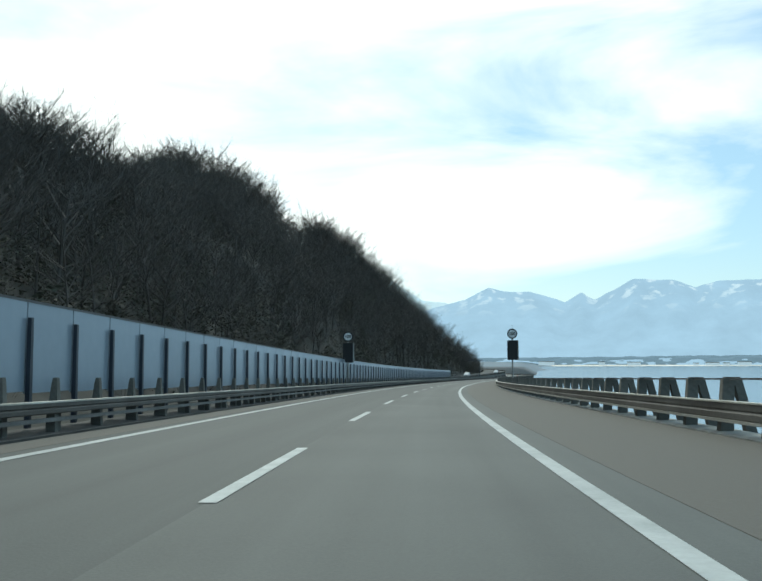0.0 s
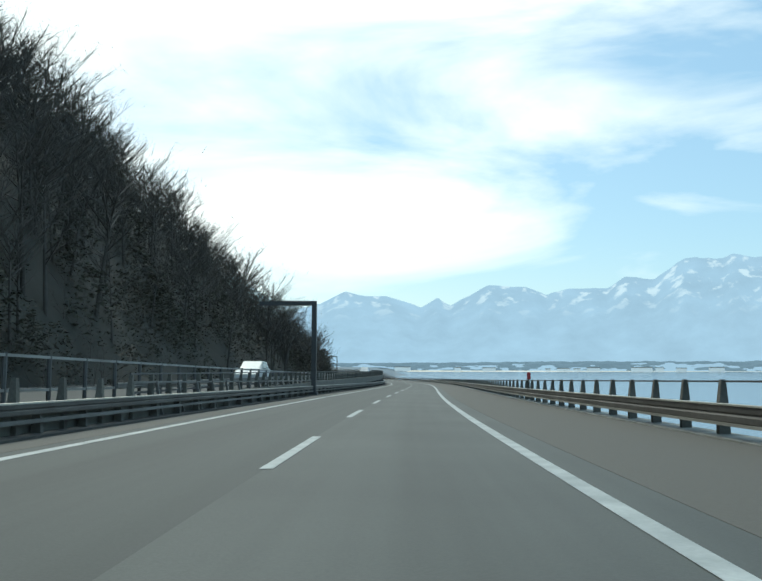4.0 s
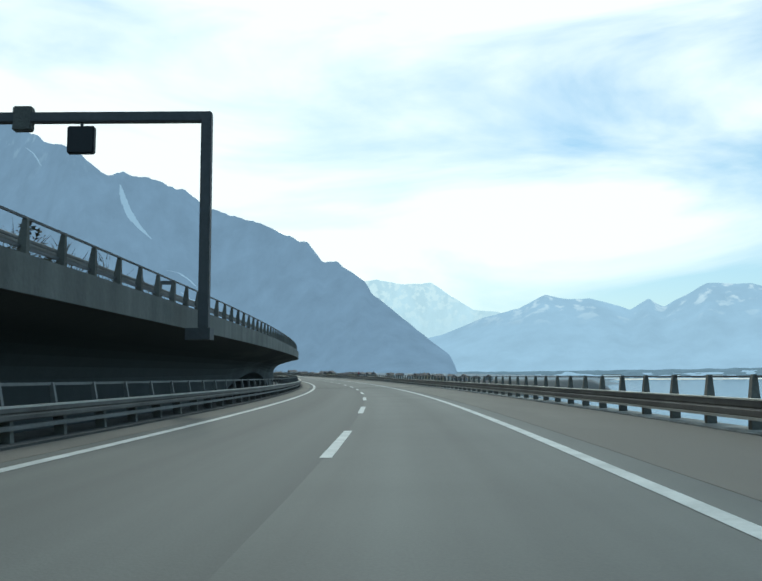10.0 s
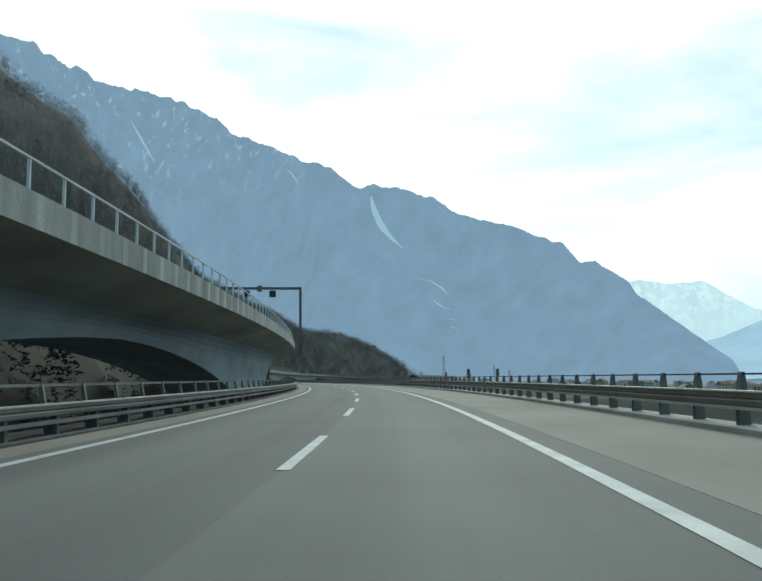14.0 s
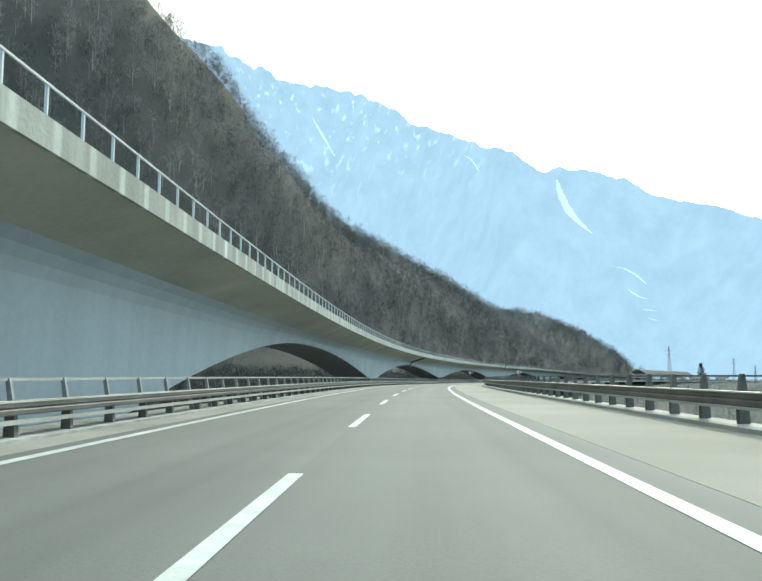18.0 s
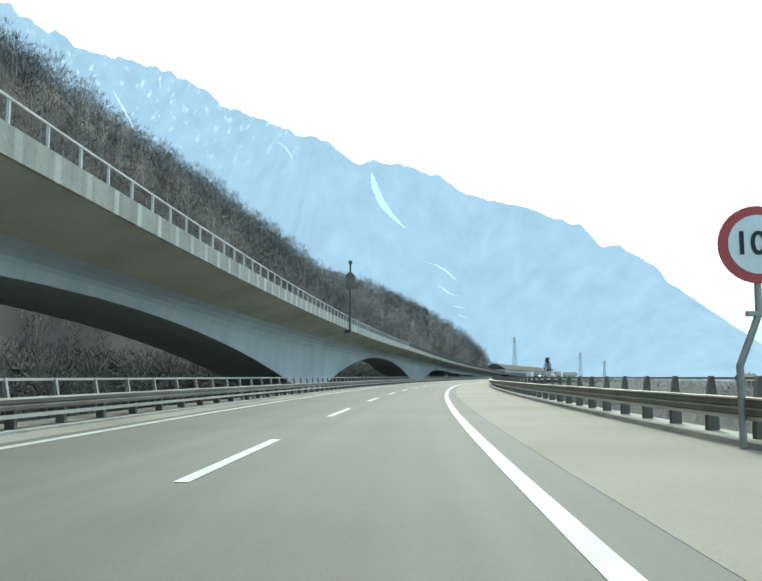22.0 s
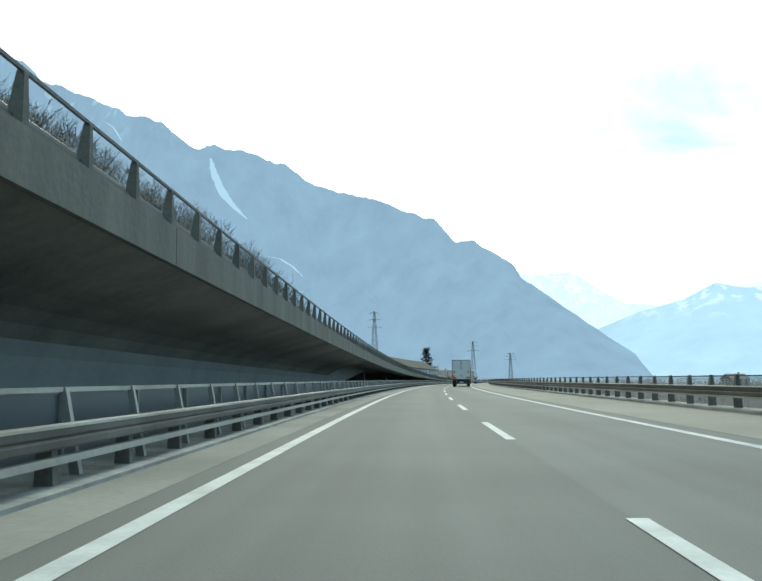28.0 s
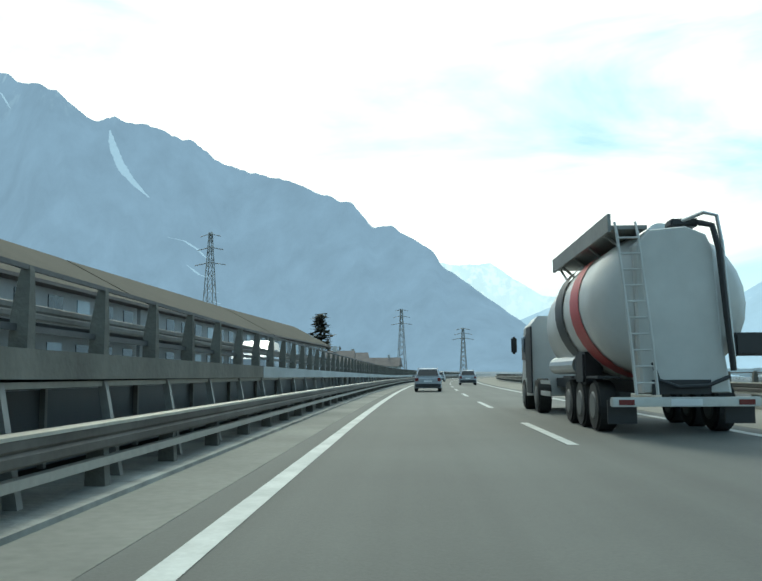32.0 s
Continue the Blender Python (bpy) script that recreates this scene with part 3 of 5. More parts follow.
# ---- ground, lake and hills ----
def near_road(x, y):
    """The road's nearest (s, lat) for arrays of places."""
    best, bs, bl = np.full(x.shape, 1e12), np.zeros(x.shape), np.zeros(x.shape)
    for i in range(0, len(RS), 8):
        dx, dy = x - RX[i], y - RY[i]
        d = dx * dx + dy * dy
        c, sn = math.cos(RT[i]), math.sin(RT[i])
        m = d < best
        best = np.where(m, d, best)
        bs = np.where(m, RS[i] - sn * dx + c * dy, bs)
        bl = np.where(m, c * dx + sn * dy, bl)
    return bs, bl


def fbm(x, y, size, seed, octaves=4):
    """Smooth random relief, about -1 to 1."""
    rng = np.random.RandomState(seed)
    out, amp, tot = np.zeros(x.shape), 1.0, 0.0
    for o in range(octaves):
        g = rng.rand(64, 64) * 2 - 1
        u, v = (x / size) % 64, (y / size) % 64
        i, j = u.astype(int), v.astype(int)
        fu, fv = u - i, v - j
        fu, fv = fu * fu * (3 - 2 * fu), fv * fv * (3 - 2 * fv)
        i2, j2 = (i + 1) % 64, (j + 1) % 64
        i, j = i % 64, j % 64
        out += amp * ((g[i, j] * (1 - fu) + g[i2, j] * fu) * (1 - fv) + (g[i, j2] * (1 - fu) + g[i2, j2] * fu) * fv)
        tot += amp
        amp *= 0.5
        size *= 0.5
    return out / tot * 1.6


H2_DIR = radians(7.5)
H2_AT = on_road(1350, -16)


def ground_z(x, y):
    s, lat = near_road(x, y)
    right = np.interp(s, [0, 900, 1000, 1100, 1250, 1450, 1800, 2150], [-24, -24, -22, -16, -9, -5.5, -2.6, -1.8])
    left = np.interp(s, [0, 230, 400, 600, 900, 1200, 1500, 1700, 2150], [-1.2, -1.2, -3, -9, -9, -6, -4, -1.5, -1.2])
    z = np.where(lat > 0, right, left)
    mixin = np.clip((lat + 7) / 14, 0, 1)
    z = np.where(np.abs(lat) < 7, left * (1 - mixin) + right * mixin, z)
    # ground behind the viaduct, raised to block light from under the deck
    bank = np.interp(s, [420, 480, 860, 960], [0, 1, 1, 0]) * np.clip((-lat - 15) / 7, 0, 1)
    z = z * (1 - bank) + bank * (np.interp(s, DECK_AT, DECK) + 0.3)
    # the shore falls away into the lake
    shore = np.interp(s, [0, 800, 950, 1080, 1230, 1500, 2150], [12, 12, 15, 28, 90, 330, 600])
    z = np.where(lat > shore, np.maximum(z - (lat - shore) * 0.5, -46), z)
    # the valley floor falls gently away from the road
    z = z + np.where(lat > 0, np.interp(s, [1050, 1250], [0, 1]) * np.clip(lat - 60, 0, 450) * -0.03, 0)
    # first wooded hill, close above the road
    top = np.interp(s, [-200, 110, 165, 220, 330, 400, 440, 480], [35, 36, 46, 56, 53, 31, 20, 5])
    d = np.clip(-lat - 17, 0, None)
    z = z + top * (1 - np.exp(-d / 30.0)) * (1 + 0.12 * fbm(x, y, 30, 3))
    # second hill, running on beside the valley
    ux, uy = -math.sin(H2_DIR), math.cos(H2_DIR)
    al = (x - H2_AT.x) * ux + (y - H2_AT.y) * uy
    dd = np.clip(-((x - H2_AT.x) * uy - (y - H2_AT.y) * ux) - 40, 0, None)
    top2 = np.interp(al, [-1100, -800, -500, -300, -150, 0, 120, 250, 400, 550, 700], [0, 208, 225, 225, 190, 90, 82, 62, 40, 20, 0])
    z = z + top2 * (1 - np.exp(-dd / np.interp(al, [-500, 0, 400], [50, 28, 70]))) * (1 + 0.1 * fbm(x, y, 60, 5))
    # a wooded spur behind the viaduct's end
    spur = np.interp(s, [1600, 1670, 1730, 1760, 1795], [0, 12, 18, 17, 0]) * (1 - np.exp(-np.clip(-lat - 26, 0, None) / 16)) * np.clip((lat + 160) / 60, 0, 1)
    spur = spur + np.interp(s, [1750, 1810, 1900, 1960], [0, 21, 19, 0]) * (1 - np.exp(-np.clip(-lat - 62, 0, None) / 20))
    z = z + spur * (1 + 0.15 * fbm(x, y, 20, 6))
    return z + np.interp(s, RS, RZ) + 0.4 * fbm(x, y, 14, 8)


def axis(parts):
    out = []
    for a, b, d in parts:
        out += list(np.arange(a, b, d))
    return np.array(out)


gx = axis(((-7000, -2000, 500), (-2000, -700, 100), (-700, -300, 16), (-300, 160, 7), (160, 400, 20), (400, 2000, 200), (2000, 7001, 500)))
gy = axis(((-900, -60, 40), (-60, 2200, 8), (2200, 3000, 50), (3000, 7601, 400)))
GX, GY = np.meshgrid(gx, gy)
GZ = ground_z(GX, GY)
ny, nx = GX.shape
ii = np.arange(ny * nx).reshape(ny, nx)
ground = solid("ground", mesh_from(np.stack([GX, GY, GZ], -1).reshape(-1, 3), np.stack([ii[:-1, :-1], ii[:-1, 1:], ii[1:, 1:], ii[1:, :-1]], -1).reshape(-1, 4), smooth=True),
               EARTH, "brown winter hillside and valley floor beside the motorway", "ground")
lake = solid("lake", mesh_from([(-1200, -3000, -26), (9000, -3000, -26), (9000, 4600, -26), (-1200, 4600, -26)], [(0, 1, 2, 3)]), WATER, "calm blue-grey lake below the motorway", "lake")


# ---- mountains ----
def haze_material(name, base, haze, gain, snow_from=None, snow=(0.80, 0.86, 0.92), scale=0.004, snow_cut=0.58, stretch=0.14):
    """Rock and forest far off, with the bright haze before them put into emission."""
    m = bpy.data.materials.new(name)
    m.use_nodes = True
    n, l = m.node_tree.nodes, m.node_tree.links
    b = n["Principled BSDF"]
    b.inputs["Roughness"].default_value = 1.0
    b.inputs["Specular IOR Level"].default_value = 0.0
    co = n.new("ShaderNodeTexCoord")
    a, c = n.new("ShaderNodeTexNoise"), n.new("ShaderNodeTexNoise")
    mp = n.new("ShaderNodeMapping")
    mp.inputs["Scale"].default_value = (1, 1, 0.45)
    l.new(co.outputs["Object"], mp.inputs[0])
    a.inputs["Scale"].default_value, a.inputs["Detail"].default_value, a.inputs["Roughness"].default_value = scale, 9, 0.62
    c.inputs["Scale"].default_value, c.inputs["Detail"].default_value = scale * 3.4, 6
    l.new(mp.outputs[0], a.inputs["Vector"])
    mp2 = n.new("ShaderNodeMapping")
    mp2.inputs["Scale"].default_value = (0.8, 0.8, stretch)
    l.new(co.outputs["Object"], mp2.inputs[0])
    l.new(mp2.outputs[0], c.inputs["Vector"])
    mix = n.new("ShaderNodeMix")
    mix.data_type = "RGBA"
    mix.inputs["A"].default_value = (*[v * 0.55 for v in base], 1)
    mix.inputs["B"].default_value = (*[min(1, v * 1.5) for v in base], 1)
    l.new(a.outputs[0], mix.inputs["Factor"])
    last = mix.outputs["Result"]
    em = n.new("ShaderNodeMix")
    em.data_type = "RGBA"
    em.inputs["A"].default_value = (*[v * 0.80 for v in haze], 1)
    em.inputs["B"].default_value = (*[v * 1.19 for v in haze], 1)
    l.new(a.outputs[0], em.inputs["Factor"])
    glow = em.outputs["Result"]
    if snow_from:
        sep = n.new("ShaderNodeSeparateXYZ")
        l.new(co.outputs["Object"], sep.inputs[0])
        hgt = n.new("ShaderNodeMapRange")
        hgt.inputs["From Min"].default_value, hgt.inputs["From Max"].default_value = snow_from
        l.new(sep.outputs[2], hgt.inputs["Value"])
        mul = n.new("ShaderNodeMath")
        mul.operation = "MULTIPLY"
        r = n.new("ShaderNodeValToRGB")
        r.color_ramp.elements[0].position, r.color_ramp.elements[1].position = snow_cut, snow_cut + 0.09
        l.new(c.outputs[0], r.inputs[0])
        l.new(r.outputs[0], mul.inputs[0])
        l.new(hgt.outputs[0], mul.inputs[1])
        sm = n.new("ShaderNodeMix")
        sm.data_type = "RGBA"
        sm.inputs["B"].default_value = (*snow, 1)
        l.new(mul.outputs[0], sm.inputs["Factor"])
        l.new(glow, sm.inputs["A"])
        glow = sm.outputs["Result"]
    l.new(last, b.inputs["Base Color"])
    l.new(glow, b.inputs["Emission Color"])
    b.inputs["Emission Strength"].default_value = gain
    return m


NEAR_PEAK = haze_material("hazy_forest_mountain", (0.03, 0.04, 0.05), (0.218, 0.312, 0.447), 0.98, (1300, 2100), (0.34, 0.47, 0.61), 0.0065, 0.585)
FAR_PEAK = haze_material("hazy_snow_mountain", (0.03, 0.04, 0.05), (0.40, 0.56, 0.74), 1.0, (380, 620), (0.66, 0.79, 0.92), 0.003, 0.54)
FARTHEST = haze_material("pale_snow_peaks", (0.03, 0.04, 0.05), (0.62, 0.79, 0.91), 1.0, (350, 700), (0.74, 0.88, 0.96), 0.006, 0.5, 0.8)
# snow's hazy brightness is put into a bluish emission
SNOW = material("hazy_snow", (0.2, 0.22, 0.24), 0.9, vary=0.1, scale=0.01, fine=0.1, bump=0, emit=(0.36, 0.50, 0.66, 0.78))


def mountain(name, eye, ridge, far, mat, label, rough=0.035, foot=0.62, seed=4, base=-26, lift=0.0):
    """A range whose ridge stands at the (azimuth, height) pairs as seen from eye, with gullied flanks."""
    az = np.array([r[0] for r in ridge])
    el = np.array([r[1] for r in ridge]) + lift
    cols = np.linspace(az[0], az[-1], 420)
    dd = np.array([far(a) for a in cols])
    hh = eye.z + dd * np.tan(np.radians(np.interp(cols, az[::-1], el[::-1])))
    rows = np.linspace(0, 1, 34)
    C, R = np.meshgrid(cols, rows)
    D = np.broadcast_to(dd, C.shape)
    H = np.broadcast_to(hh, C.shape)
    jag = fbm(C * 40 + 900, R * 0 + 50, 22, seed, 5)
    rid = fbm(C * 60 + 500, R * 260 + 90, 60, seed + 1, 5)
    dist2 = D * (1 - foot * 0.35 * (1 - R)) + D * rough * rid * np.sin(np.pi * np.clip(R, 0, 1)) * 0.5
    z = base + (H - base) * R ** 1.25 + H * rough * 0.6 * jag * R
    a = np.radians(C)
    X, Y = eye.x - np.sin(a) * dist2, eye.y + np.cos(a) * dist2
    n1, n2 = C.shape
    ii = np.arange(n1 * n2).reshape(n1, n2)
    f = np.stack([ii[:-1, :-1], ii[:-1, 1:], ii[1:, 1:], ii[1:, :-1]], -1).reshape(-1, 4)
    return solid(name, mesh_from(np.stack([X, Y, z], -1).reshape(-1, 3), f, smooth=True), mat, label, "mountain", kind="structure")


E14 = on_road(769.3, 1.4, EYE)
E0 = on_road(350, 1.4, EYE)
RIDGE = [(62, 22.8), (54, 22.7), (50.2, 22.3), (47.99, 21.99), (46.4, 21.1), (45.08, 20.83), (43.3, 20.1), (38.39, 19.4), (35.88, 18.39), (34.47, 17.36), (32.23, 16.87), (30.2, 15.9), (27.81, 15.35), (26.4, 14.28),
         (25.6, 13.82), (24.67, 14.15), (22.4, 13.75), (20.08, 13.02), (19.1, 12.19), (17.2, 11.55), (14.51, 10.88), (13.2, 10.2), (11.46, 9.63), (10.22, 8.23), (9.25, 8.32), (7.17, 6.84), (6.74, 6.03),
         (4.2, 4.0), (1.9, 2.15), (1.01, 1.5), (0.55, 0.6), (0.3, -0.4)]


def near_far(a):
    """How far off the near mountain's ridge stands, by direction."""
    return float(np.interp(a, [0.5, 1.0, 7.0, 9.5, 12, 18, 25, 28, 32, 36, 40, 60], [4090, 4130, 4580, 4850, 5050, 5600, 5550, 5600, 6250, 6700, 7150, 7200]))


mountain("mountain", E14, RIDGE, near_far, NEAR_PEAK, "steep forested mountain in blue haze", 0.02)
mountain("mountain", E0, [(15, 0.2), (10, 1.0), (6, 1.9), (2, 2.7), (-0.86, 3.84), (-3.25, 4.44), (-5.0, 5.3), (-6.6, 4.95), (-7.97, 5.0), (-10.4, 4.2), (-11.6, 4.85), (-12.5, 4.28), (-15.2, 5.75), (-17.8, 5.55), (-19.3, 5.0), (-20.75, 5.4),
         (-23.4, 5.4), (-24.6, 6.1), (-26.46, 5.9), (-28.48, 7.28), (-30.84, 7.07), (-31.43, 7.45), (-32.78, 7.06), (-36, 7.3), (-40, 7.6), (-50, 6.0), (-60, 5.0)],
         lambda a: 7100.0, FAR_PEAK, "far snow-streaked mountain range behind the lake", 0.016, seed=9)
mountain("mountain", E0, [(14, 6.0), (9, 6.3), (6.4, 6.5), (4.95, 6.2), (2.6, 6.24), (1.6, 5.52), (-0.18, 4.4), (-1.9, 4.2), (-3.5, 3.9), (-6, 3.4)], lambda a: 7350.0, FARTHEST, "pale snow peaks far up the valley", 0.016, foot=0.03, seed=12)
# ---- snow couloir and snowy roads on the near mountain ----
def on_flank(az, el):
    """The place on the near mountain's flank seen in that direction."""
    top = near_far(az)
    hgt = E14.z + top * math.tan(radians(float(np.interp(az, [r[0] for r in RIDGE][::-1], [r[1] for r in RIDGE][::-1]))))
    lo, hi = 0.0, 1.0
    for _ in range(30):
        m = (lo + hi) / 2
        if (-26 + (hgt + 26) * m ** 1.25 - E14.z) / (top * (1 - 0.217 * (1 - m))) < math.tan(radians(el)):
            lo = m
        else:
            hi = m
    d = top * (1 - 0.217 * (1 - lo)) * 0.972
    a = radians(az)
    return Vector((E14.x - math.sin(a) * d, E14.y + math.cos(a) * d, E14.z + d * math.tan(radians(el))))


def couloir(pts, width, seed):
    """A ribbon of snow with ragged edges, narrowing at both ends."""
    r = random.Random(seed)
    verts, n = [], 48
    left = right = 1.0
    for k in range(n):
        f = k / (n - 1) * (len(pts) - 1)
        i = min(int(f), len(pts) - 2)
        az, el = [pts[i][c] + (pts[i + 1][c] - pts[i][c]) * (f - i) for c in (0, 1)]
        w = width * (0.12 + 0.75 * math.sin(3.0 * k / (n - 1) + 0.07))
        left, right = 0.6 * left + 0.4 * r.uniform(0.4, 1.5), 0.6 * right + 0.4 * r.uniform(0.4, 1.5)
        verts += [on_flank(az - w * left, el), on_flank(az + w * right, el)]
    return mesh_from(verts, [(2 * i, 2 * i + 1, 2 * i + 3, 2 * i + 2) for i in range(n - 1)])


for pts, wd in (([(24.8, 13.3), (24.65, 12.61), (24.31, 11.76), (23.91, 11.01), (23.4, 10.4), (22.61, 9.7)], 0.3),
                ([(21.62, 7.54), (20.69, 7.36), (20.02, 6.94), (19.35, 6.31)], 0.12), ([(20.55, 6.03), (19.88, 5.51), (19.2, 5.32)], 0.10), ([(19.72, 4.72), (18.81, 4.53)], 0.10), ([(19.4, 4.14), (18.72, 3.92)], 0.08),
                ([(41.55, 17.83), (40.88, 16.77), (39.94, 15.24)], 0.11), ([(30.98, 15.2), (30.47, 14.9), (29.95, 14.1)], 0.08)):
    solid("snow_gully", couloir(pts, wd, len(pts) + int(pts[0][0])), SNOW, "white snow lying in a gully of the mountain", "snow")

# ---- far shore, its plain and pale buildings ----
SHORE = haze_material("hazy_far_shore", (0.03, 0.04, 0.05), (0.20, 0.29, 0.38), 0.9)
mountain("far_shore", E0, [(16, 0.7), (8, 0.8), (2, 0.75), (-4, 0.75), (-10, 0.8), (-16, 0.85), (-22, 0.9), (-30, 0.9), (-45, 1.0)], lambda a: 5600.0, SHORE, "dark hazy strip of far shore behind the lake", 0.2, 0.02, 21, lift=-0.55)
# walls glow faintly: their brightness through haze is put into emission
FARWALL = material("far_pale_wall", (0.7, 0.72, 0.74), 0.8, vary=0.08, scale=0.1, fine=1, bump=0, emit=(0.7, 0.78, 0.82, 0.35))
rng = random.Random(5)
for k in range(26):
    az = radians(rng.uniform(-34, 6))
    d = rng.uniform(4900, 5150)
    t = thing("far_building", E0.x - math.sin(az) * d, E0.y + math.cos(az) * d, -26, az, "long pale building on the far lake shore", "building", "far shore buildings")
    w, h = rng.uniform(15, 60), rng.uniform(12, 24)
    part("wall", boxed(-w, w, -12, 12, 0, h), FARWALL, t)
    rb = bmesh.new()
    box(rb, -w - 2, w + 2, -14, 14, h, h + 4)
    part("roof", rb, CONCRETE, t)


# ---- woods ----
def proto_tree(seed, limbs=13, twigs=9, spread=0.30, thick=0.016, start=0.3, sliv=0.0035):
    """A leafless tree one metre high: trunk, limbs and slivers of twigs."""
    r = np.random.RandomState(seed)
    V, F = [], []

    def stick(p, q, a, b, sides=3):
        p, q = np.array(p), np.array(q)
        d = (q - p) / (np.linalg.norm(q - p) + 1e-9)
        u = np.cross(d, [0.3, 0.9, 0.2])
        u /= np.linalg.norm(u) + 1e-9
        v = np.cross(d, u)
        n = len(V)
        for c, w in ((p, a), (q, b)):
            for k in range(sides):
                t = 2 * math.pi * k / sides
                V.append(c + (u * math.cos(t) + v * math.sin(t)) * w)
        for k in range(sides):
            m = (k + 1) % sides
            F.append((n + k, n + m, n + sides + m))
            F.append((n + k, n + sides + m, n + sides + k))

    def sliver(p, q, w):
        p, q = np.array(p), np.array(q)
        d = q - p
        u = np.cross(d, r.randn(3))
        u = u / (np.linalg.norm(u) + 1e-9) * w
        n = len(V)
        V.extend([p - u, p + u, q])
        F.append((n, n + 1, n + 2))

    bend = r.randn(2) * 0.03
    a, b, c = np.array([0, 0, -0.05]), np.array([bend[0], bend[1], 0.45]), np.array([bend[0] * 2.2, bend[1] * 1.5, 0.92])
    stick(a, b, thick, thick * 0.7, 5)
    stick(b, c, thick * 0.7, thick * 0.2, 4)
    for i in range(limbs):
        h = start + (0.9 - start) * (i + r.rand()) / limbs
        base = b + (c - b) * (h - 0.45) / 0.47 if h > 0.45 else a + (b - a) * (h + 0.05) / 0.5
        t = r.rand() * 6.283
        ln = spread * (1.15 - 0.75 * abs(h - 0.5)) * (0.7 + 0.6 * r.rand())
        tip = base + np.array([math.cos(t) * ln, math.sin(t) * ln, ln * (0.55 + 0.7 * r.rand())])
        knee = base + (tip - base) * 0.5 + np.array([0, 0, -0.02])
        stick(base, knee, thick * 0.42, thick * 0.26)
        stick(knee, tip, thick * 0.26, thick * 0.08)
        for _ in range(twigs):
            f = 0.3 + 0.7 * r.rand()
            p = base + (tip - base) * f
            q = p + (r.randn(3) * np.array([0.06, 0.06, 0.04]) + np.array([0, 0, 0.055])) + (tip - base) * 0.15
            sliver(p, q, sliv)
            if r.rand() < 0.6:
                sliver(q, q + r.randn(3) * 0.035 + np.array([0, 0, 0.03]), sliv * 0.8)
    return np.array(V), np.array(F)


def proto_fuzz(seed, n=64, thin=0.0075, low=0.25):
    """A cheap leafless tree for far slopes: a trunk and a haze of twigs."""
    r = np.random.RandomState(seed)
    V = [np.array(q) for q in ((-0.012, 0, 0), (0.012, 0.006, 0), (0, -0.012, 0), (0.01, 0.01, 0.8))]
    F = [(0, 1, 3), (1, 2, 3), (2, 0, 3)]
    for k in range(n):
        z = low + (1 - low) * r.rand()
        rad = 0.26 * math.sin(math.pi * min(0.97, 0.15 + 0.85 * max(0.0, z - 0.2))) * math.sqrt(r.rand())
        t = r.rand() * 6.283
        p = np.array([math.cos(t) * rad, math.sin(t) * rad, z])
        q = p + np.array([math.cos(t) * 0.07, math.sin(t) * 0.07, 0.10]) * (0.6 + r.rand()) + r.randn(3) * 0.03
        u = np.cross(q - p, r.randn(3))
        u = u / (np.linalg.norm(u) + 1e-9) * thin
        i = len(V)
        V.extend([p - u, p + u, q])
        F.append((i, i + 1, i + 2))
    return np.array(V), np.array(F)


def proto_clump(seed, leaves=150, tall=1.0, cone=False, leaf=0.055):
    """An evergreen crown one metre high, of many leaf tufts with gaps."""
    r = np.random.RandomState(seed)
    V, F = [], []
    for k in range(leaves):
        z = r.rand() ** (0.9 if not cone else 1.3)
        rad = (0.16 * (1.02 - z) if cone else 0.34 * math.sin(math.pi * min(0.98, 0.12 + 0.88 * z)) ** 0.7) * (0.55 + 0.5 * r.rand())
        if cone:
            rad *= 1.0 + 0.35 * math.sin(z * 42)
        t = r.rand() * 6.283
        p = np.array([math.cos(t) * rad, math.sin(t) * rad, z])
        q = r.randn(3, 3) * (leaf if not cone else 0.035)
        q[:, 2] *= 0.6
        n = len(V)
        V.extend(p + q)
        F.append((n, n + 1, n + 2))
    return np.array(V), np.array(F)


def stamp(protos, places, seed):
    """One mesh of many copies; places: x, y, z, height."""
    r = np.random.RandomState(seed)
    VV, FF, n = [], [], 0
    for x, y, z, h in places:
        V, F = protos[r.randint(len(protos))]
        t = r.rand() * 6.283
        c, s = math.cos(t), math.sin(t)
        w = h * (0.8 + 0.45 * r.rand())
        VV.append(np.stack([(V[:, 0] * c - V[:, 1] * s) * w + x, (V[:, 0] * s + V[:, 1] * c) * w + y, V[:, 2] * h + z], -1))
        FF.append(F + n)
        n += len(V)
    V, F = np.concatenate(VV), np.concatenate(FF)
    me = bpy.data.meshes.new("woods")
    me.vertices.add(len(V))
    me.vertices.foreach_set("co", V.ravel())
    me.loops.add(F.size)
    me.loops.foreach_set("vertex_index", F.ravel().astype(np.int32))
    me.polygons.add(len(F))
    me.polygons.foreach_set("loop_start", np.arange(0, F.size, 3, dtype=np.int32))
    me.update(calc_edges=True)
    return me


def scatter(n, s0, s1, l0, l1, h0, h1, seed, keep=None):
    """Random places beside the road, on the ground."""
    r = np.random.RandomState(seed)
    s, l, h = r.uniform(s0, s1, n), r.uniform(l0, l1, n), r.uniform(h0, h1, n)
    t = np.interp(s, RS, RT)
    x, y = np.interp(s, RS, RX) + l * np.cos(t), np.interp(s, RS, RY) + l * np.sin(t)
    if s0 < RS[0]:
        y = np.where(s < RS[0], y + (s - RS[0]), y)
    z = ground_z(x, y)
    out = np.stack([x, y, z, h], -1)
    return out[keep(s, l, z)] if keep else out


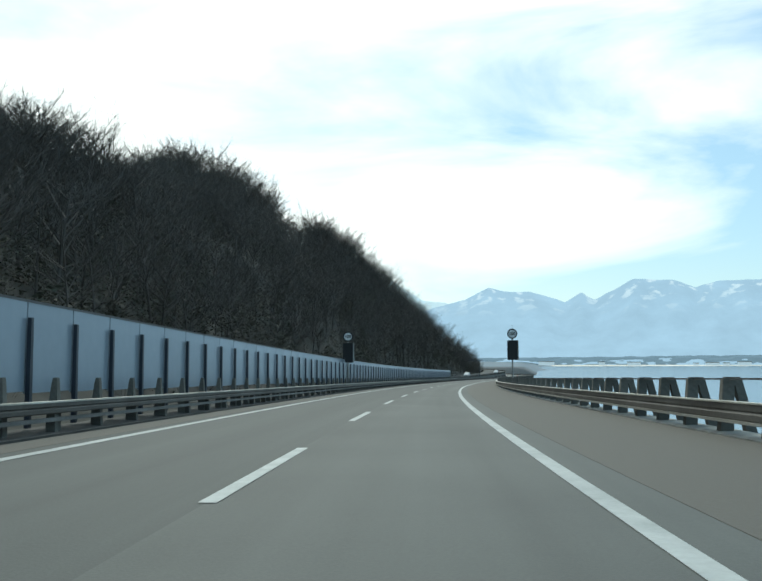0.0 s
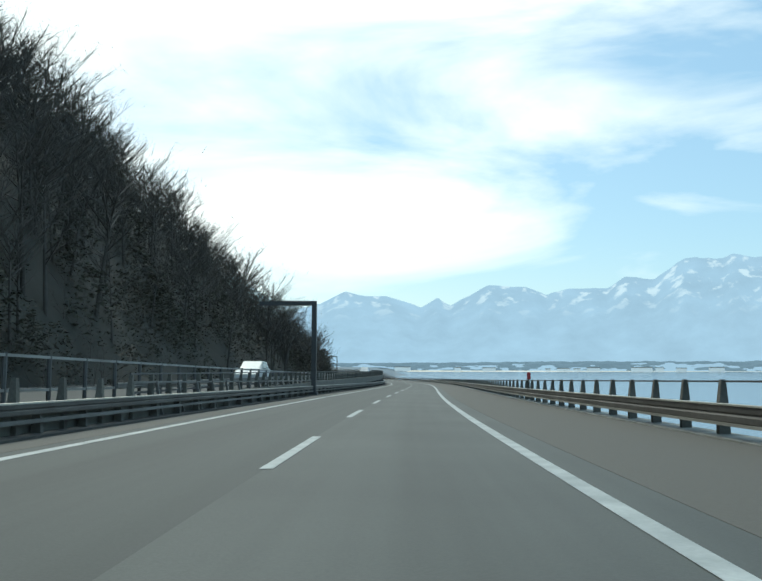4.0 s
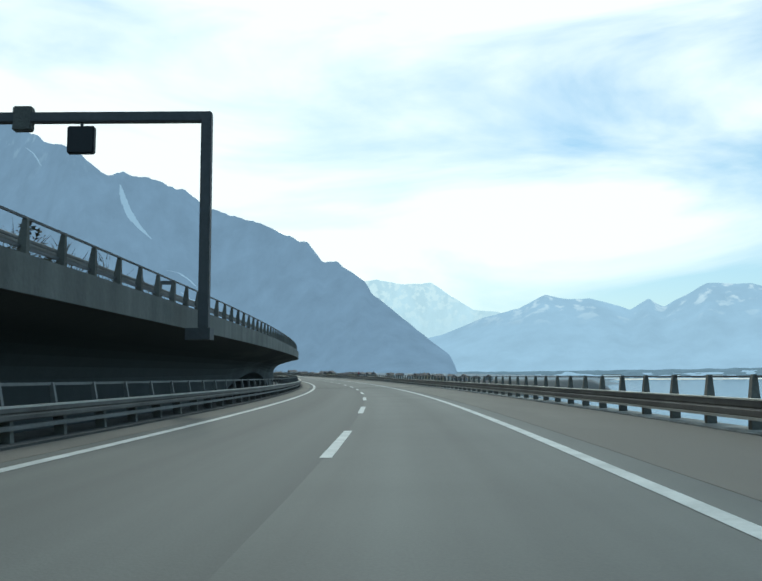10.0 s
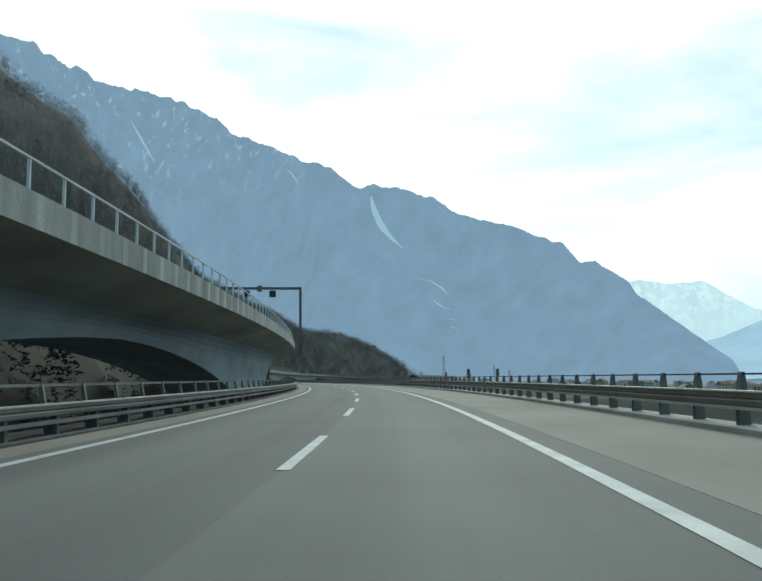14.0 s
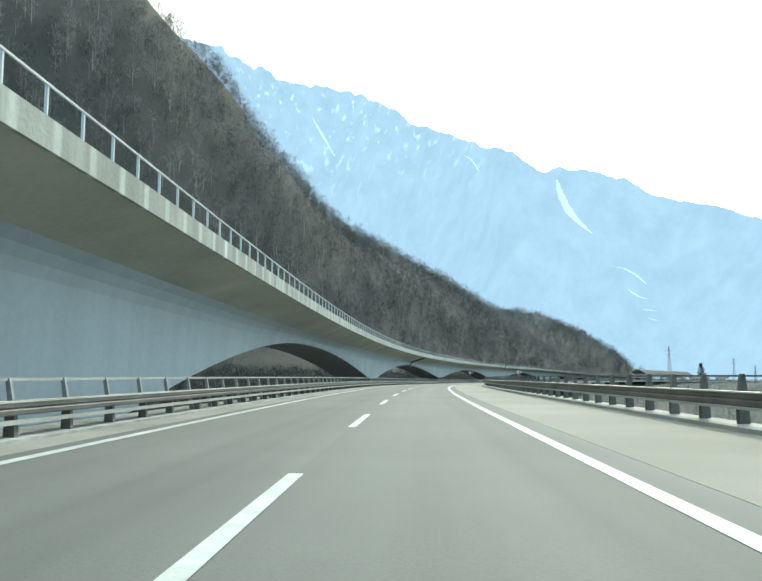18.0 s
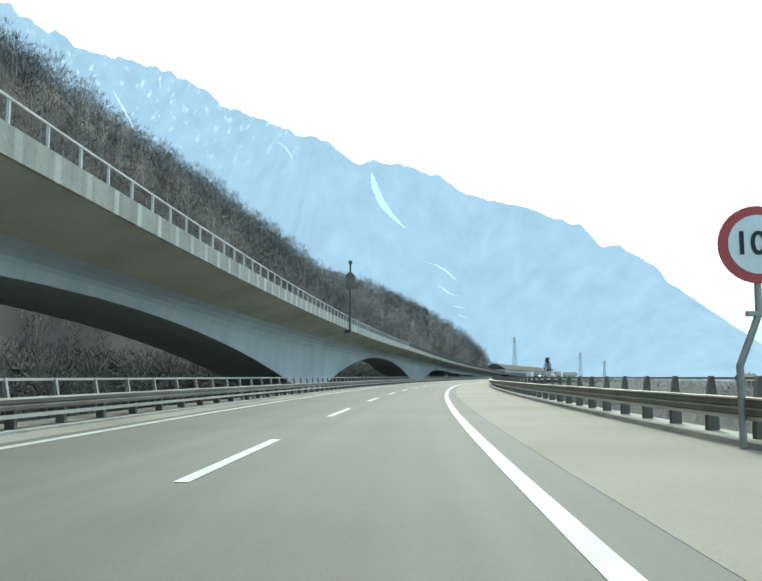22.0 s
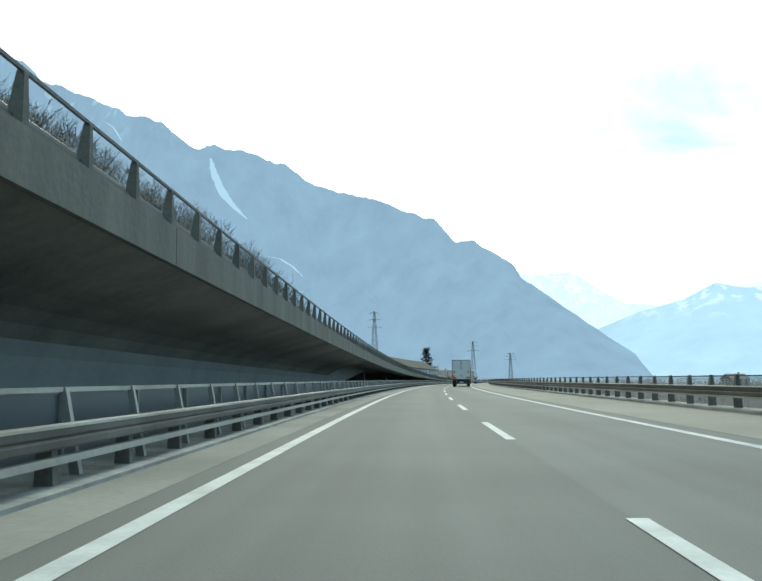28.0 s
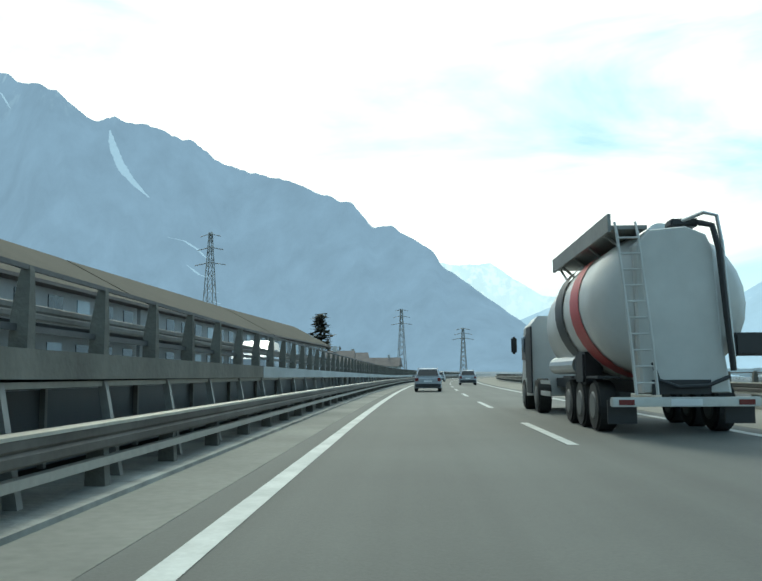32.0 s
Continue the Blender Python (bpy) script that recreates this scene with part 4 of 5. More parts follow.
TREES = [proto_tree(k) for k in range(7)]
CREST = [proto_tree(100 + k, 19, 15, 0.34, 0.017, 0.36, 0.0022) for k in range(6)]
SHRUBS = [proto_fuzz(90 + k, 190, 0.0042, 0.04) for k in range(6)]
FUZZ = [proto_fuzz(80 + k) for k in range(8)]
BUSHES = [proto_tree(40 + k, 12, 7, 0.5, 0.008, 0.0) for k in range(4)]
FINE_CLUMPS = [proto_clump(66 + k, 380, 1.0, False, 0.03) for k in range(4)]
BROWN = material("brown_winter_twigs", (0.33, 0.295, 0.255), 0.95, vary=0.25, scale=0.028, fine=0.25, bump=0.0, second=(0.15, 0.148, 0.142), amount=0.3)
EVERGREEN = material("dark_evergreen", (0.072, 0.072, 0.05), 0.9, vary=0.4, scale=0.1, fine=2.0, bump=0.0, second=(0.085, 0.072, 0.055))
SCRUB = material("dull_winter_scrub", (0.10, 0.092, 0.08), 0.95, vary=0.3, scale=0.1, fine=1.0, bump=0.0, second=(0.075, 0.075, 0.055))
LEAFY = material("brown_brambles", (0.085, 0.078, 0.062), 0.95, vary=0.3, scale=0.12, fine=1.2, bump=0.0, second=(0.055, 0.053, 0.042))
IVY = material("ivy_and_scrub", (0.05, 0.052, 0.033), 0.9, vary=0.4, scale=0.2, fine=2.0, bump=0.0, second=(0.075, 0.062, 0.042))

hill = lambda s, l, z: z > 1.0
solid("bare_woods", stamp(TREES[:4] + CREST[:4], scatter(1900, -60, 470, -80, -19, 6, 9.5, 1, hill), 1), BARK, "dark bare winter trees crowding the steep hillside", "trees", kind="stuff")
solid("crest_trees", stamp(CREST, np.concatenate([scatter(70, 160, 205, -80, -58, 8, 12, 26), scatter(130, 200, 264, -95, -69, 9, 15, 21), scatter(40, 255, 275, -60, -44, 9, 13, 22), scatter(40, 270, 330, -64, -44, 8, 12, 27), scatter(30, 75, 105, -52, -36, 8, 11, 23), scatter(80, 440, 474, -46, -23, 6.5, 10.5, 24)]), 21), BARK, "tall bare trees along the crest of the hillside", "trees", kind="stuff")
solid("evergreen_scrub", stamp(FINE_CLUMPS, np.concatenate([scatter(1500, -60, 470, -62, -17, 2.2, 5.5, 2, hill), scatter(500, -60, 300, -40, -16, 2.0, 4.0, 31, hill), scatter(130, 425, 474, -46, -20, 4.5, 9.0, 25)]), 2), EVERGREEN, "dark ivy and evergreen scrub between the trunks", "shrubs", kind="stuff")
solid("undergrowth", stamp(BUSHES, scatter(1800, -60, 475, -70, -15, 2.0, 4.0, 3), 3), BARK, "tangled leafless undergrowth on the hillside", "shrubs", kind="stuff")


def hill_two(n, a0, a1, d0, d1, h0, h1, seed):
    r = np.random.RandomState(seed)
    al, dd, h = r.uniform(a0, a1, n), d0 + (d1 - d0) * r.rand(n) ** 1.3, r.uniform(h0, h1, n)
    ux, uy = -math.sin(H2_DIR), math.cos(H2_DIR)
    x, y = H2_AT.x + ux * al - uy * dd, H2_AT.y + uy * al + ux * dd
    s, l = near_road(x, y)
    z = ground_z(x, y)
    ok = (l < -19) & (z - np.interp(s, RS, RZ) > 6) & (s < 1800)
    return np.stack([x, y, z, h], -1)[ok]


solid("brown_woods", stamp(FUZZ, hill_two(15000, -420, 700, 34, 210, 5.5, 10, 11), 11), BROWN, "brown leafless woods on the hillside above the viaduct", "trees", kind="stuff")
solid("spur_woods", stamp(TREES, np.concatenate([scatter(400, 1615, 1790, -105, -26, 5, 8.5, 15), scatter(300, 1780, 1960, -150, -66, 5, 8, 19)]), 15), SCRUB, "bare dark trees on the spur behind the viaduct", "trees", kind="stuff")
solid("ivy_bank", stamp(FINE_CLUMPS, scatter(500, 430, 960, -30, -10, 3.0, 6.5, 16), 16), IVY, "dark evergreen scrub and ivy under the viaduct", "shrubs", kind="stuff")
solid("leafy_bank", stamp(FINE_CLUMPS + SHRUBS, scatter(1300, 940, 1480, -36, -12, 2.5, 6.0, 18), 18), LEAFY, "dull brown scrub and brambles under the viaduct", "shrubs", kind="stuff")
solid("slope_scrub", stamp(SHRUBS + FUZZ * 4, np.concatenate([scatter(6500, 1000, 1540, -118, -36, 3.5, 7.0, 32), scatter(1500, 1610, 1800, -60, -21, 1.2, 2.8, 33)]), 32), LEAFY, "dull brown scrub on the slope behind the viaduct", "shrubs", kind="stuff")
solid("valley_scrub", stamp(FUZZ, scatter(4500, 430, 1700, -75, -19, 2.5, 7.0, 13), 13), SCRUB, "brown scrub below the viaduct", "shrubs", kind="stuff")
wet = lambda s, l, z: z > -22
solid("shore_scrub", stamp(SHRUBS, np.concatenate([scatter(900, 1040, 1450, 15, 45, 1.6, 3.6, 14, wet), scatter(900, 1450, 2150, 13, 45, 1.0, 2.4, 17, wet)]), 14), BROWN, "grey-brown leafless shrubs below the road", "shrubs", kind="stuff")
solid("shore_woods", stamp(FUZZ, np.concatenate([scatter(2200, 1000, 1450, 45, 160, 2.5, 5.0, 28, wet), scatter(1800, 1450, 2150, 45, 190, 1.5, 4.0, 29, wet)]), 28), BROWN, "grey-brown bare shrubs and small trees on the plain", "trees", kind="stuff")
# ---- noise panels along the median ----
GLASSY = material("tinted_panel", (0.30, 0.35, 0.40), 0.22, vary=0.06, scale=0.4, fine=3, bump=0.02, each=0.07)
panel = bmesh.new()
box(panel, -0.03, 0.03, 0.02, 2.10, 0.78, 2.62)
panel = as_mesh(panel, "panel")
BLACK_BLUE = material("dark_blue_steel", (0.03, 0.04, 0.055), 0.5, 0.2, vary=0.15, bump=0)
stanchion = tapered([(0.1, -0.05, 0.05, 0.06), (2.3, -0.04, 0.04, 0.05)])
stanchion.materials.append(BLACK_BLUE)
for j in range(10):
    a = 16.7 - 36 * 2.12 + j * 13 * 2.12
    b = min(a + 13 * 2.12, 205.4)
    t = thing("noise_barrier", label="bluish translucent noise barrier with dark steel posts", category="noise barrier", group="noise barriers")
    for k in range(13):
        sp = a + k * 2.12
        if sp < -58 or sp > 203.7:
            continue
        part("panel", panel, GLASSY, t, at=on_road(sp, -6.1), turn=heading(sp + 1))
        part("post", stanchion, None, t, at=on_road(sp, -6.0), turn=heading(sp))
    a = max(a, -58)
    part("cap_rail", loft(steps(a, b, 4), lambda s: bar(-6.1, 2.64, 0.04, 0.025)), DARK_STEEL, t)
# a low mesh fence where the upper road begins
for a in (206, 220, 234, 248, 262, 276):
    t = thing("fence", label="grey steel mesh fence in the median", category="fence", group="median fences")
    part("top_rail", loft(steps(a, a + 14, 7), lambda s: bar(-6.15, 1.55, 0.03, 0.03)), STEEL, t)
    part("bottom_rail", loft(steps(a, a + 14, 7), lambda s: bar(-6.15, 0.85, 0.03, 0.03)), STEEL, t)
    for k in range(7):
        part("post", tube([(0, 0, 0), (0, 0, 1.6)], 0.05), DARK_STEEL, t, at=on_road(a + 2 * k, -6.15), turn=heading(a))

# ---- signs ----
RED = material("sign_red", (0.45, 0.05, 0.05), 0.45, vary=0.1, bump=0)
WHITE = material("sign_white", (0.75, 0.76, 0.76), 0.45, vary=0.06, bump=0)
BLACK = material("matt_black", (0.012, 0.012, 0.013), 0.6, vary=0.2, bump=0)


def disc(radius, depth, y, sides=32):
    bm = bmesh.new()
    bmesh.ops.create_cone(bm, cap_ends=True, segments=sides, radius1=radius, radius2=radius, depth=depth)
    bmesh.ops.rotate(bm, cent=(0, 0, 0), matrix=Matrix.Rotation(radians(90), 3, "X"), verts=bm.verts)
    bmesh.ops.translate(bm, vec=(0, y, 0), verts=bm.verts)
    return bm


def lettering(text, size, mat, parent, at):
    cu = bpy.data.curves.new("speed_number", "FONT")
    cu.body, cu.size, cu.align_x, cu.align_y, cu.extrude, cu.offset = text, size, "CENTER", "CENTER", 0.003, 0.008
    ob = new("speed_number", cu)
    cu.materials.append(mat)
    ob.parent, ob.location, ob.rotation_euler = parent, at, (radians(90), 0, 0)
    return tagged(ob, "black numerals")


def speed_sign(s, lat, zc, r, boxed_under, leaning=False):
    t = thing("speed_sign", *on_road(s, lat, 0), heading(s), "round red-rimmed speed sign on a post" if not boxed_under else "round speed sign above a dark panel on a post", "road sign", "speed signs")
    part("rim", disc(r, 0.05, 0), RED if not boxed_under else BLACK, t, at=(0, 0, zc))
    part("face", disc(r * 0.76, 0.02, -0.03), WHITE, t, at=(0, 0, zc))
    lettering("100", r * 0.85, BLACK, t, (0, -0.05, zc))
    if boxed_under:
        bm = boxed(-0.42, 0.42, -0.06, 0.12, zc - r - 1.75, zc - r - 0.12, bevel=0.03)
        part("panel", bm, BLACK, t, "black unlit display panel")
        part("panel_edge", boxed(0.43, 0.5, -0.06, 0.12, zc - r - 1.75, zc - r - 0.12), STEEL, t)
        part("aerial", tube([(0, 0, zc + r), (0, 0, zc + r + 0.35)], 0.012), STEEL, t)
    if leaning:
        part("post", tube([(0, 0.06, zc), (0, 0.06, zc - r - 0.45), (-0.32, 0.06, zc - r - 1.25), (-0.32, 0.06, 0)], 0.06, 8), STEEL, t)
        part("bracket", boxed(-0.2, 0.2, 0, 0.08, zc - r - 0.5, zc - r - 0.42), STEEL, t)
        plate = part("side_plate", boxed(0.64, 0.9, -0.02, 0.02, zc - 0.36, zc + 0.36, bevel=0.015), WHITE, t, "narrow white plate with a dark bar")
        part("bar", boxed(0.745, 0.795, -0.03, -0.022, zc - 0.24, zc + 0.24), BLACK, plate)
    else:
        part("post", tube([(0, 0.15, zc + r * 0.5), (0, 0.15, 0)], 0.07, 8), STEEL, t)
    return t


speed_sign(69.6, 7.85, 4.75, 0.42, True)
speed_sign(69.0, -5.85, 4.55, 0.42, True)
speed_sign(1237.75, 7.62, 3.1, 0.6, False, True)
speed_sign(1237.0, -6.3, 3.05, 0.52, False, True)

# a tall mast with a sign cabinet on the viaduct's edge
t = thing("sign_mast", *on_road(1297.7, EDGE + 0.1, 0), heading(1297.7), "grey sign mast with cabinet and lamp on the viaduct", "mast")
part("mast", tube([(0, 0, 5.0), (0, 0, 11.2)], 0.085, 8), DARK_STEEL, t)
part("foot", boxed(-0.5, 0.12, -0.3, 0.3, 4.95, 5.2), DARK_STEEL, t)
part("cabinet", boxed(-0.42, 0.42, -0.1, 0.12, 8.9, 10.1, bevel=0.05), POST, t)
gable = bmesh.new()
for q in ((-0.42, -0.1, 10.1), (0.42, -0.1, 10.1), (0, -0.1, 10.55), (-0.42, 0.12, 10.1), (0.42, 0.12, 10.1), (0, 0.12, 10.55)):
    gable.verts.new(q)
gable.verts.ensure_lookup_table()
for f in ((0, 1, 2), (5, 4, 3), (0, 3, 4, 1), (1, 4, 5, 2), (2, 5, 3, 0)):
    gable.faces.new([gable.verts[i] for i in f])
part("gable", gable, POST, t)
part("lamp", disc(0.17, 0.3, 0), DARK_STEEL, t, at=(0, 0, 11.3))


def gantry(s, lat, z0, z1, reach, label, signals=True, tilt=0.0, legs=2):
    """A steel portal: upright on the viaduct's edge, beam to the left over the upper road."""
    t = thing("gantry", *on_road(s, lat, 0), heading(s) + tilt, label, "gantry", "sign gantries")
    part("upright", boxed(-0.16, 0.16, -0.16, 0.16, z0, z1, bevel=0.03), DARK_STEEL, t)
    part("beam", boxed(-reach, 0.16, -0.14, 0.14, z1 - 0.16, z1 + 0.16, bevel=0.03), DARK_STEEL, t)
    if legs > 1:
        part("far_upright", boxed(-reach - 0.16, -reach + 0.16, -0.16, 0.16, z0 - 3, z1, bevel=0.03), DARK_STEEL, t)
    part("foot", boxed(-0.5, 0.25, -0.3, 0.3, z0 - 0.35, z0), DARK_STEEL, t)
    if signals:
        for x in (-reach * 0.32, -reach * 0.62):
            q = part("signal", boxed(x - 0.42, x + 0.42, -0.12, 0.12, z1 - 1.15, z1 - 0.28, bevel=0.04), BLACK, t, "black lane signal box")
            part("hanger", tube([(x, 0, z1 - 0.3), (x, 0, z1)], 0.05), DARK_STEEL, q)
        part("cabinet", boxed(-reach * 0.47 - 0.3, -reach * 0.47 + 0.3, -0.15, 0.15, z1 - 0.42, z1 + 0.36, bevel=0.04), POST, t)
    return t


gantry(572.3, -4.75, 2.6, 9.2, 12.2, "dark steel lane signal gantry on the viaduct edge")
gantry(274.0, -5.2, 0.2, 6.3, 3.8, "dark steel cantilever gantry in the median", False, legs=1)
gantry(874.0, -4.8, 4.4, 12.6, 11.0, "dark steel lane signal gantry on the viaduct edge")
gantry(620.0, -16.0, 2.0, 9.4, 1.2, "dark steel sign mast beside the upper road", False)

# ---- a drain pipe under the viaduct ----
for sp in (1160.0,):
    t = thing("drain_pipe", label="dark drain pipe under the viaduct deck", category="pipe", group="drain pipes")
    t.location = (0, 0, 0)
    part("pipe", tube([on_road(sp, EDGE - 0.1, deck_z(sp) - 0.75), on_road(sp - 1, -8.3, deck_z(sp) - 1.7), on_road(sp - 1, -8.4, deck_z(sp) - 2.6)], 0.16, 8), DARK_STEEL, t)

# ---- finger joints across the road ----
JOINT = material("joint_steel", (0.16, 0.17, 0.16), 0.6, 0.3, vary=0.15, bump=0)
GAPS = material("joint_gap", (0.02, 0.02, 0.02), 0.9, vary=0.1, bump=0)
for sp in (1173.0, 1733.5, 626.0):
    t = thing("finger_joint", *on_road(sp, 0, 0), heading(sp), "toothed steel expansion joint across the carriageway", "expansion joint", "finger joints")
    part("gap", boxed(-4.9, 7.4, -0.32, 0.32, -0.02, 0.009), GAPS, t)
    for e in (-1, 1):
        part("edge_plate", boxed(-4.9, 7.4, min(e * 0.27, e * 0.46), max(e * 0.27, e * 0.46), 0.0, 0.014), JOINT, t)
    tooth = as_mesh(boxed(-0.026, 0.026, -0.28, 0.28, 0.0, 0.014), "tooth")
    tooth.materials.append(JOINT)
    for k in range(133):
        part("tooth", tooth, None, t, at=(-4.85 + k * 0.092, 0.0, 0))

# ---- orange and dark marker posts on the edge rail ----
for sp in (262, 405, 457, 700, 815, 838, 1520):
    t = thing("marker_post", *on_road(sp, 7.85, 0), heading(sp), "dark marker post on the bridge edge", "marker post", "marker posts")
    part("stem", tube([(0, 0, 0.1), (0, 0, 1.15)], 0.05), POST, t)
    part("head", boxed(-0.09, 0.09, -0.06, 0.06, 1.1, 1.5, bevel=0.03), POST if sp % 2 else RED, t)


# ---- vehicles ----
LORRY = material("dusty_white_panel", (0.66, 0.67, 0.66), 0.45, vary=0.05, scale=0.3, fine=4, bump=0.02, second=(0.55, 0.56, 0.55))
TRIM = material("dark_trim", (0.03, 0.03, 0.032), 0.5, vary=0.15, bump=0)
RUBBER = material("tyre_rubber", (0.035, 0.034, 0.032), 0.85, vary=0.2, bump=0.05)
RIM = material("wheel_rim", (0.17, 0.17, 0.165), 0.6, 0.3, vary=0.1, bump=0)
BLUE = material("blue_cab_paint", (0.045, 0.12, 0.27), 0.25, vary=0.05, bump=0)
GLASS = material("dark_window_glass", (0.02, 0.025, 0.03), 0.08, vary=0.05, bump=0)
ORANGE = material("orange_board", (0.72, 0.16, 0.03), 0.5, vary=0.08, bump=0)
TAIL = material("red_tail_lamp", (0.16, 0.02, 0.02), 0.25, vary=0.05, bump=0)
YELLOW = material("dull_yellow_plate", (0.32, 0.30, 0.12), 0.5, vary=0.1, bump=0)
ALU = material("brushed_aluminium", (0.55, 0.56, 0.56), 0.35, 0.7, vary=0.1, bump=0)
TANKP = material("tank_paint", (0.62, 0.61, 0.58), 0.32, vary=0.06, scale=0.6, fine=4, bump=0.01, second=(0.48, 0.47, 0.44))
SILVER = material("silver_car_paint", (0.46, 0.49, 0.53), 0.25, 0.3, vary=0.04, bump=0)


def wheel(parent, x, y, r, w, twin=False):
    bm = bmesh.new()
    bmesh.ops.create_cone(bm, cap_ends=True, segments=24, radius1=r, radius2=r, depth=w)
    bmesh.ops.bevel(bm, geom=[e for e in bm.edges if len(e.link_faces) == 2 and any(len(f.verts) > 4 for f in e.link_faces)], offset=r * 0.09, segments=2, affect="EDGES")
    bmesh.ops.rotate(bm, cent=(0, 0, 0), matrix=Matrix.Rotation(radians(90), 3, "Y"), verts=bm.verts)
    ob = part("wheel", bm, RUBBER, parent, at=(x, y, r))
    for sgn in (-1, 1):
        rb = bmesh.new()
        bmesh.ops.create_cone(rb, cap_ends=True, segments=20, radius1=r * 0.58, radius2=r * 0.5, depth=0.03)
        bmesh.ops.rotate(rb, cent=(0, 0, 0), matrix=Matrix.Rotation(radians(90 * sgn), 3, "Y"), verts=rb.verts)
        bmesh.ops.translate(rb, vec=(sgn * (w / 2 + 0.008), 0, 0), verts=rb.verts)
        part("rim", rb, RIM, ob)
    return ob


def sweep(sections, mat_name=None):
    """A closed body through cross sections (y, [(x, z), ...]) of one length."""
    verts, faces = [], []
    n = len(sections[0][1])
    for y, pts in sections:
        verts += [(x, y, z) for x, z in pts]
    for i in range(len(sections) - 1):
        faces += [(i * n + j, i * n + (j + 1) % n, (i + 1) * n + (j + 1) % n, (i + 1) * n + j) for j in range(n)]
    faces += [tuple(range(n))[::-1], tuple(range((len(sections) - 1) * n, len(sections) * n))]
    bm = bmesh.new()
    vs = [bm.verts.new(v) for v in verts]
    for f in faces:
        bm.faces.new([vs[i] for i in f])
    return bm


def cargo_box(t, y0, y1, z0, z1, w, rear=True):
    part("cargo_box", boxed(-w, w, y0, y1, z0, z1, bevel=0.03), LORRY, t, "dusty off-white cargo box")
    for x in (-w, w):
        part("corner_post", boxed(x - 0.035, x + 0.035, y0 - 0.012, y0 + 0.05, z0, z1), TRIM, t)
    part("top_frame", boxed(-w, w, y0 - 0.014, y0 + 0.05, z1 - 0.06, z1 + 0.012), TRIM, t)
    part("sill", boxed(-w, w, y0 - 0.014, y1, z0 - 0.1, z0), TRIM, t)
    for x in (-w, w):
        part("roof_rail", boxed(x - 0.03, x + 0.03, y0, y1, z1 - 0.05, z1 + 0.015), ALU, t)
    if rear:
        for k in (-1, 1):
            part("rear_door", boxed(min(0.03 * k, k * (w - 0.06)), max(0.03 * k, k * (w - 0.06)), y0 - 0.035, y0, z0 + 1.35, z1 - 0.1, bevel=0.015), LORRY, t, "upper rear door leaf")
            part("lock_bar", tube([(0.09 * k, y0 - 0.06, z0 + 1.4), (0.09 * k, y0 - 0.06, z1 - 0.1)], 0.022), TRIM, t)


# drawbar trailer
TR = 1696.0
trailer = thing("trailer", *on_road(TR, 2.1, 0), heading(TR + 5), "off-white box trailer with orange rear boards on the motorway", "trailer")
cargo_box(trailer, 0, 8.1, 1.1, 3.85, 1.3)
lift = part("tail_lift", boxed(-1.22, 1.22, -0.12, -0.02, 1.12, 2.4, bevel=0.03), LORRY, trailer, "closed tail lift platform")
for x in (-1.02, 1.02):
    part("hazard_plate", boxed(x - 0.11, x + 0.11, -0.135, -0.12, 1.95, 2.32), YELLOW, trailer)
    part("orange_board", boxed(x - 0.28 if x < 0 else x - 0.32, x + 0.32 if x < 0 else x + 0.28, -0.14, -0.12, 1.2, 1.45), ORANGE, trailer, "orange rear marker board")
    part("tail_lamp", boxed(x - 0.22, x + 0.22, -0.1, -0.02, 0.72, 0.9, bevel=0.02), TAIL, trailer)
    part("mudguard", boxed(x - 0.28, x + 0.28, 0.2, 0.26, 0.35, 0.95), TRIM, trailer)
part("orange_plate", boxed(-1.22, -1.0, -0.14, -0.12, 1.46, 1.66), ORANGE, trailer)
lettering("S", 0.2, YELLOW, trailer, (-1.11, -0.15, 1.56))
part("yellow_plate", boxed(-0.16, 0.16, -0.14, -0.12, 1.48, 1.62), YELLOW, trailer)
part("lift_arm", boxed(-0.62, -0.42, -0.12, 0.5, 0.55, 1.1), TRIM, trailer)
part("lift_arm", boxed(0.42, 0.62, -0.12, 0.5, 0.55, 1.1), TRIM, trailer)
part("bumper_bar", boxed(-1.15, 1.15, -0.1, 0.02, 0.45, 0.58), TRIM, trailer)
part("number_plate", boxed(-0.26, 0.26, -0.115, -0.1, 0.62, 0.74), WHITE, trailer)
part("chassis", boxed(-0.5, 0.5, 0.2, 7.9, 0.7, 1.0), TRIM, trailer)
part("side_locker", boxed(-1.25, -0.95, 4.6, 6.2, 0.45, 0.98, bevel=0.03), ALU, trailer)
part("drawbar", tube([(0, 7.8, 0.75), (0, 10.2, 0.75)], 0.08, 8), TRIM, trailer)
for y in (1.9, 3.0):
    for x in (-1.05, 1.05):
        wheel(trailer, x, y, 0.46, 0.36)

# lorry with a blue cab
LO = 1706.0
lorry = thing("lorry", *on_road(LO, 2.1, 0), heading(LO + 4), "box lorry with a blue cab on the motorway", "lorry")
cargo_box(lorry, 0, 7.4, 1.15, 3.85, 1.3)
part("shutter_panel", boxed(-1.22, 1.22, -0.05, -0.01, 1.5, 2.85, bevel=0.01), LORRY, lorry)
part("door_frame", boxed(-1.24, 1.24, -0.06, -0.015, 2.86, 3.2), ALU, lorry)
part("warning_plate", boxed(-1.15, -0.88, -0.075, -0.05, 2.0, 2.45), RED, lorry, "red and white striped plate")
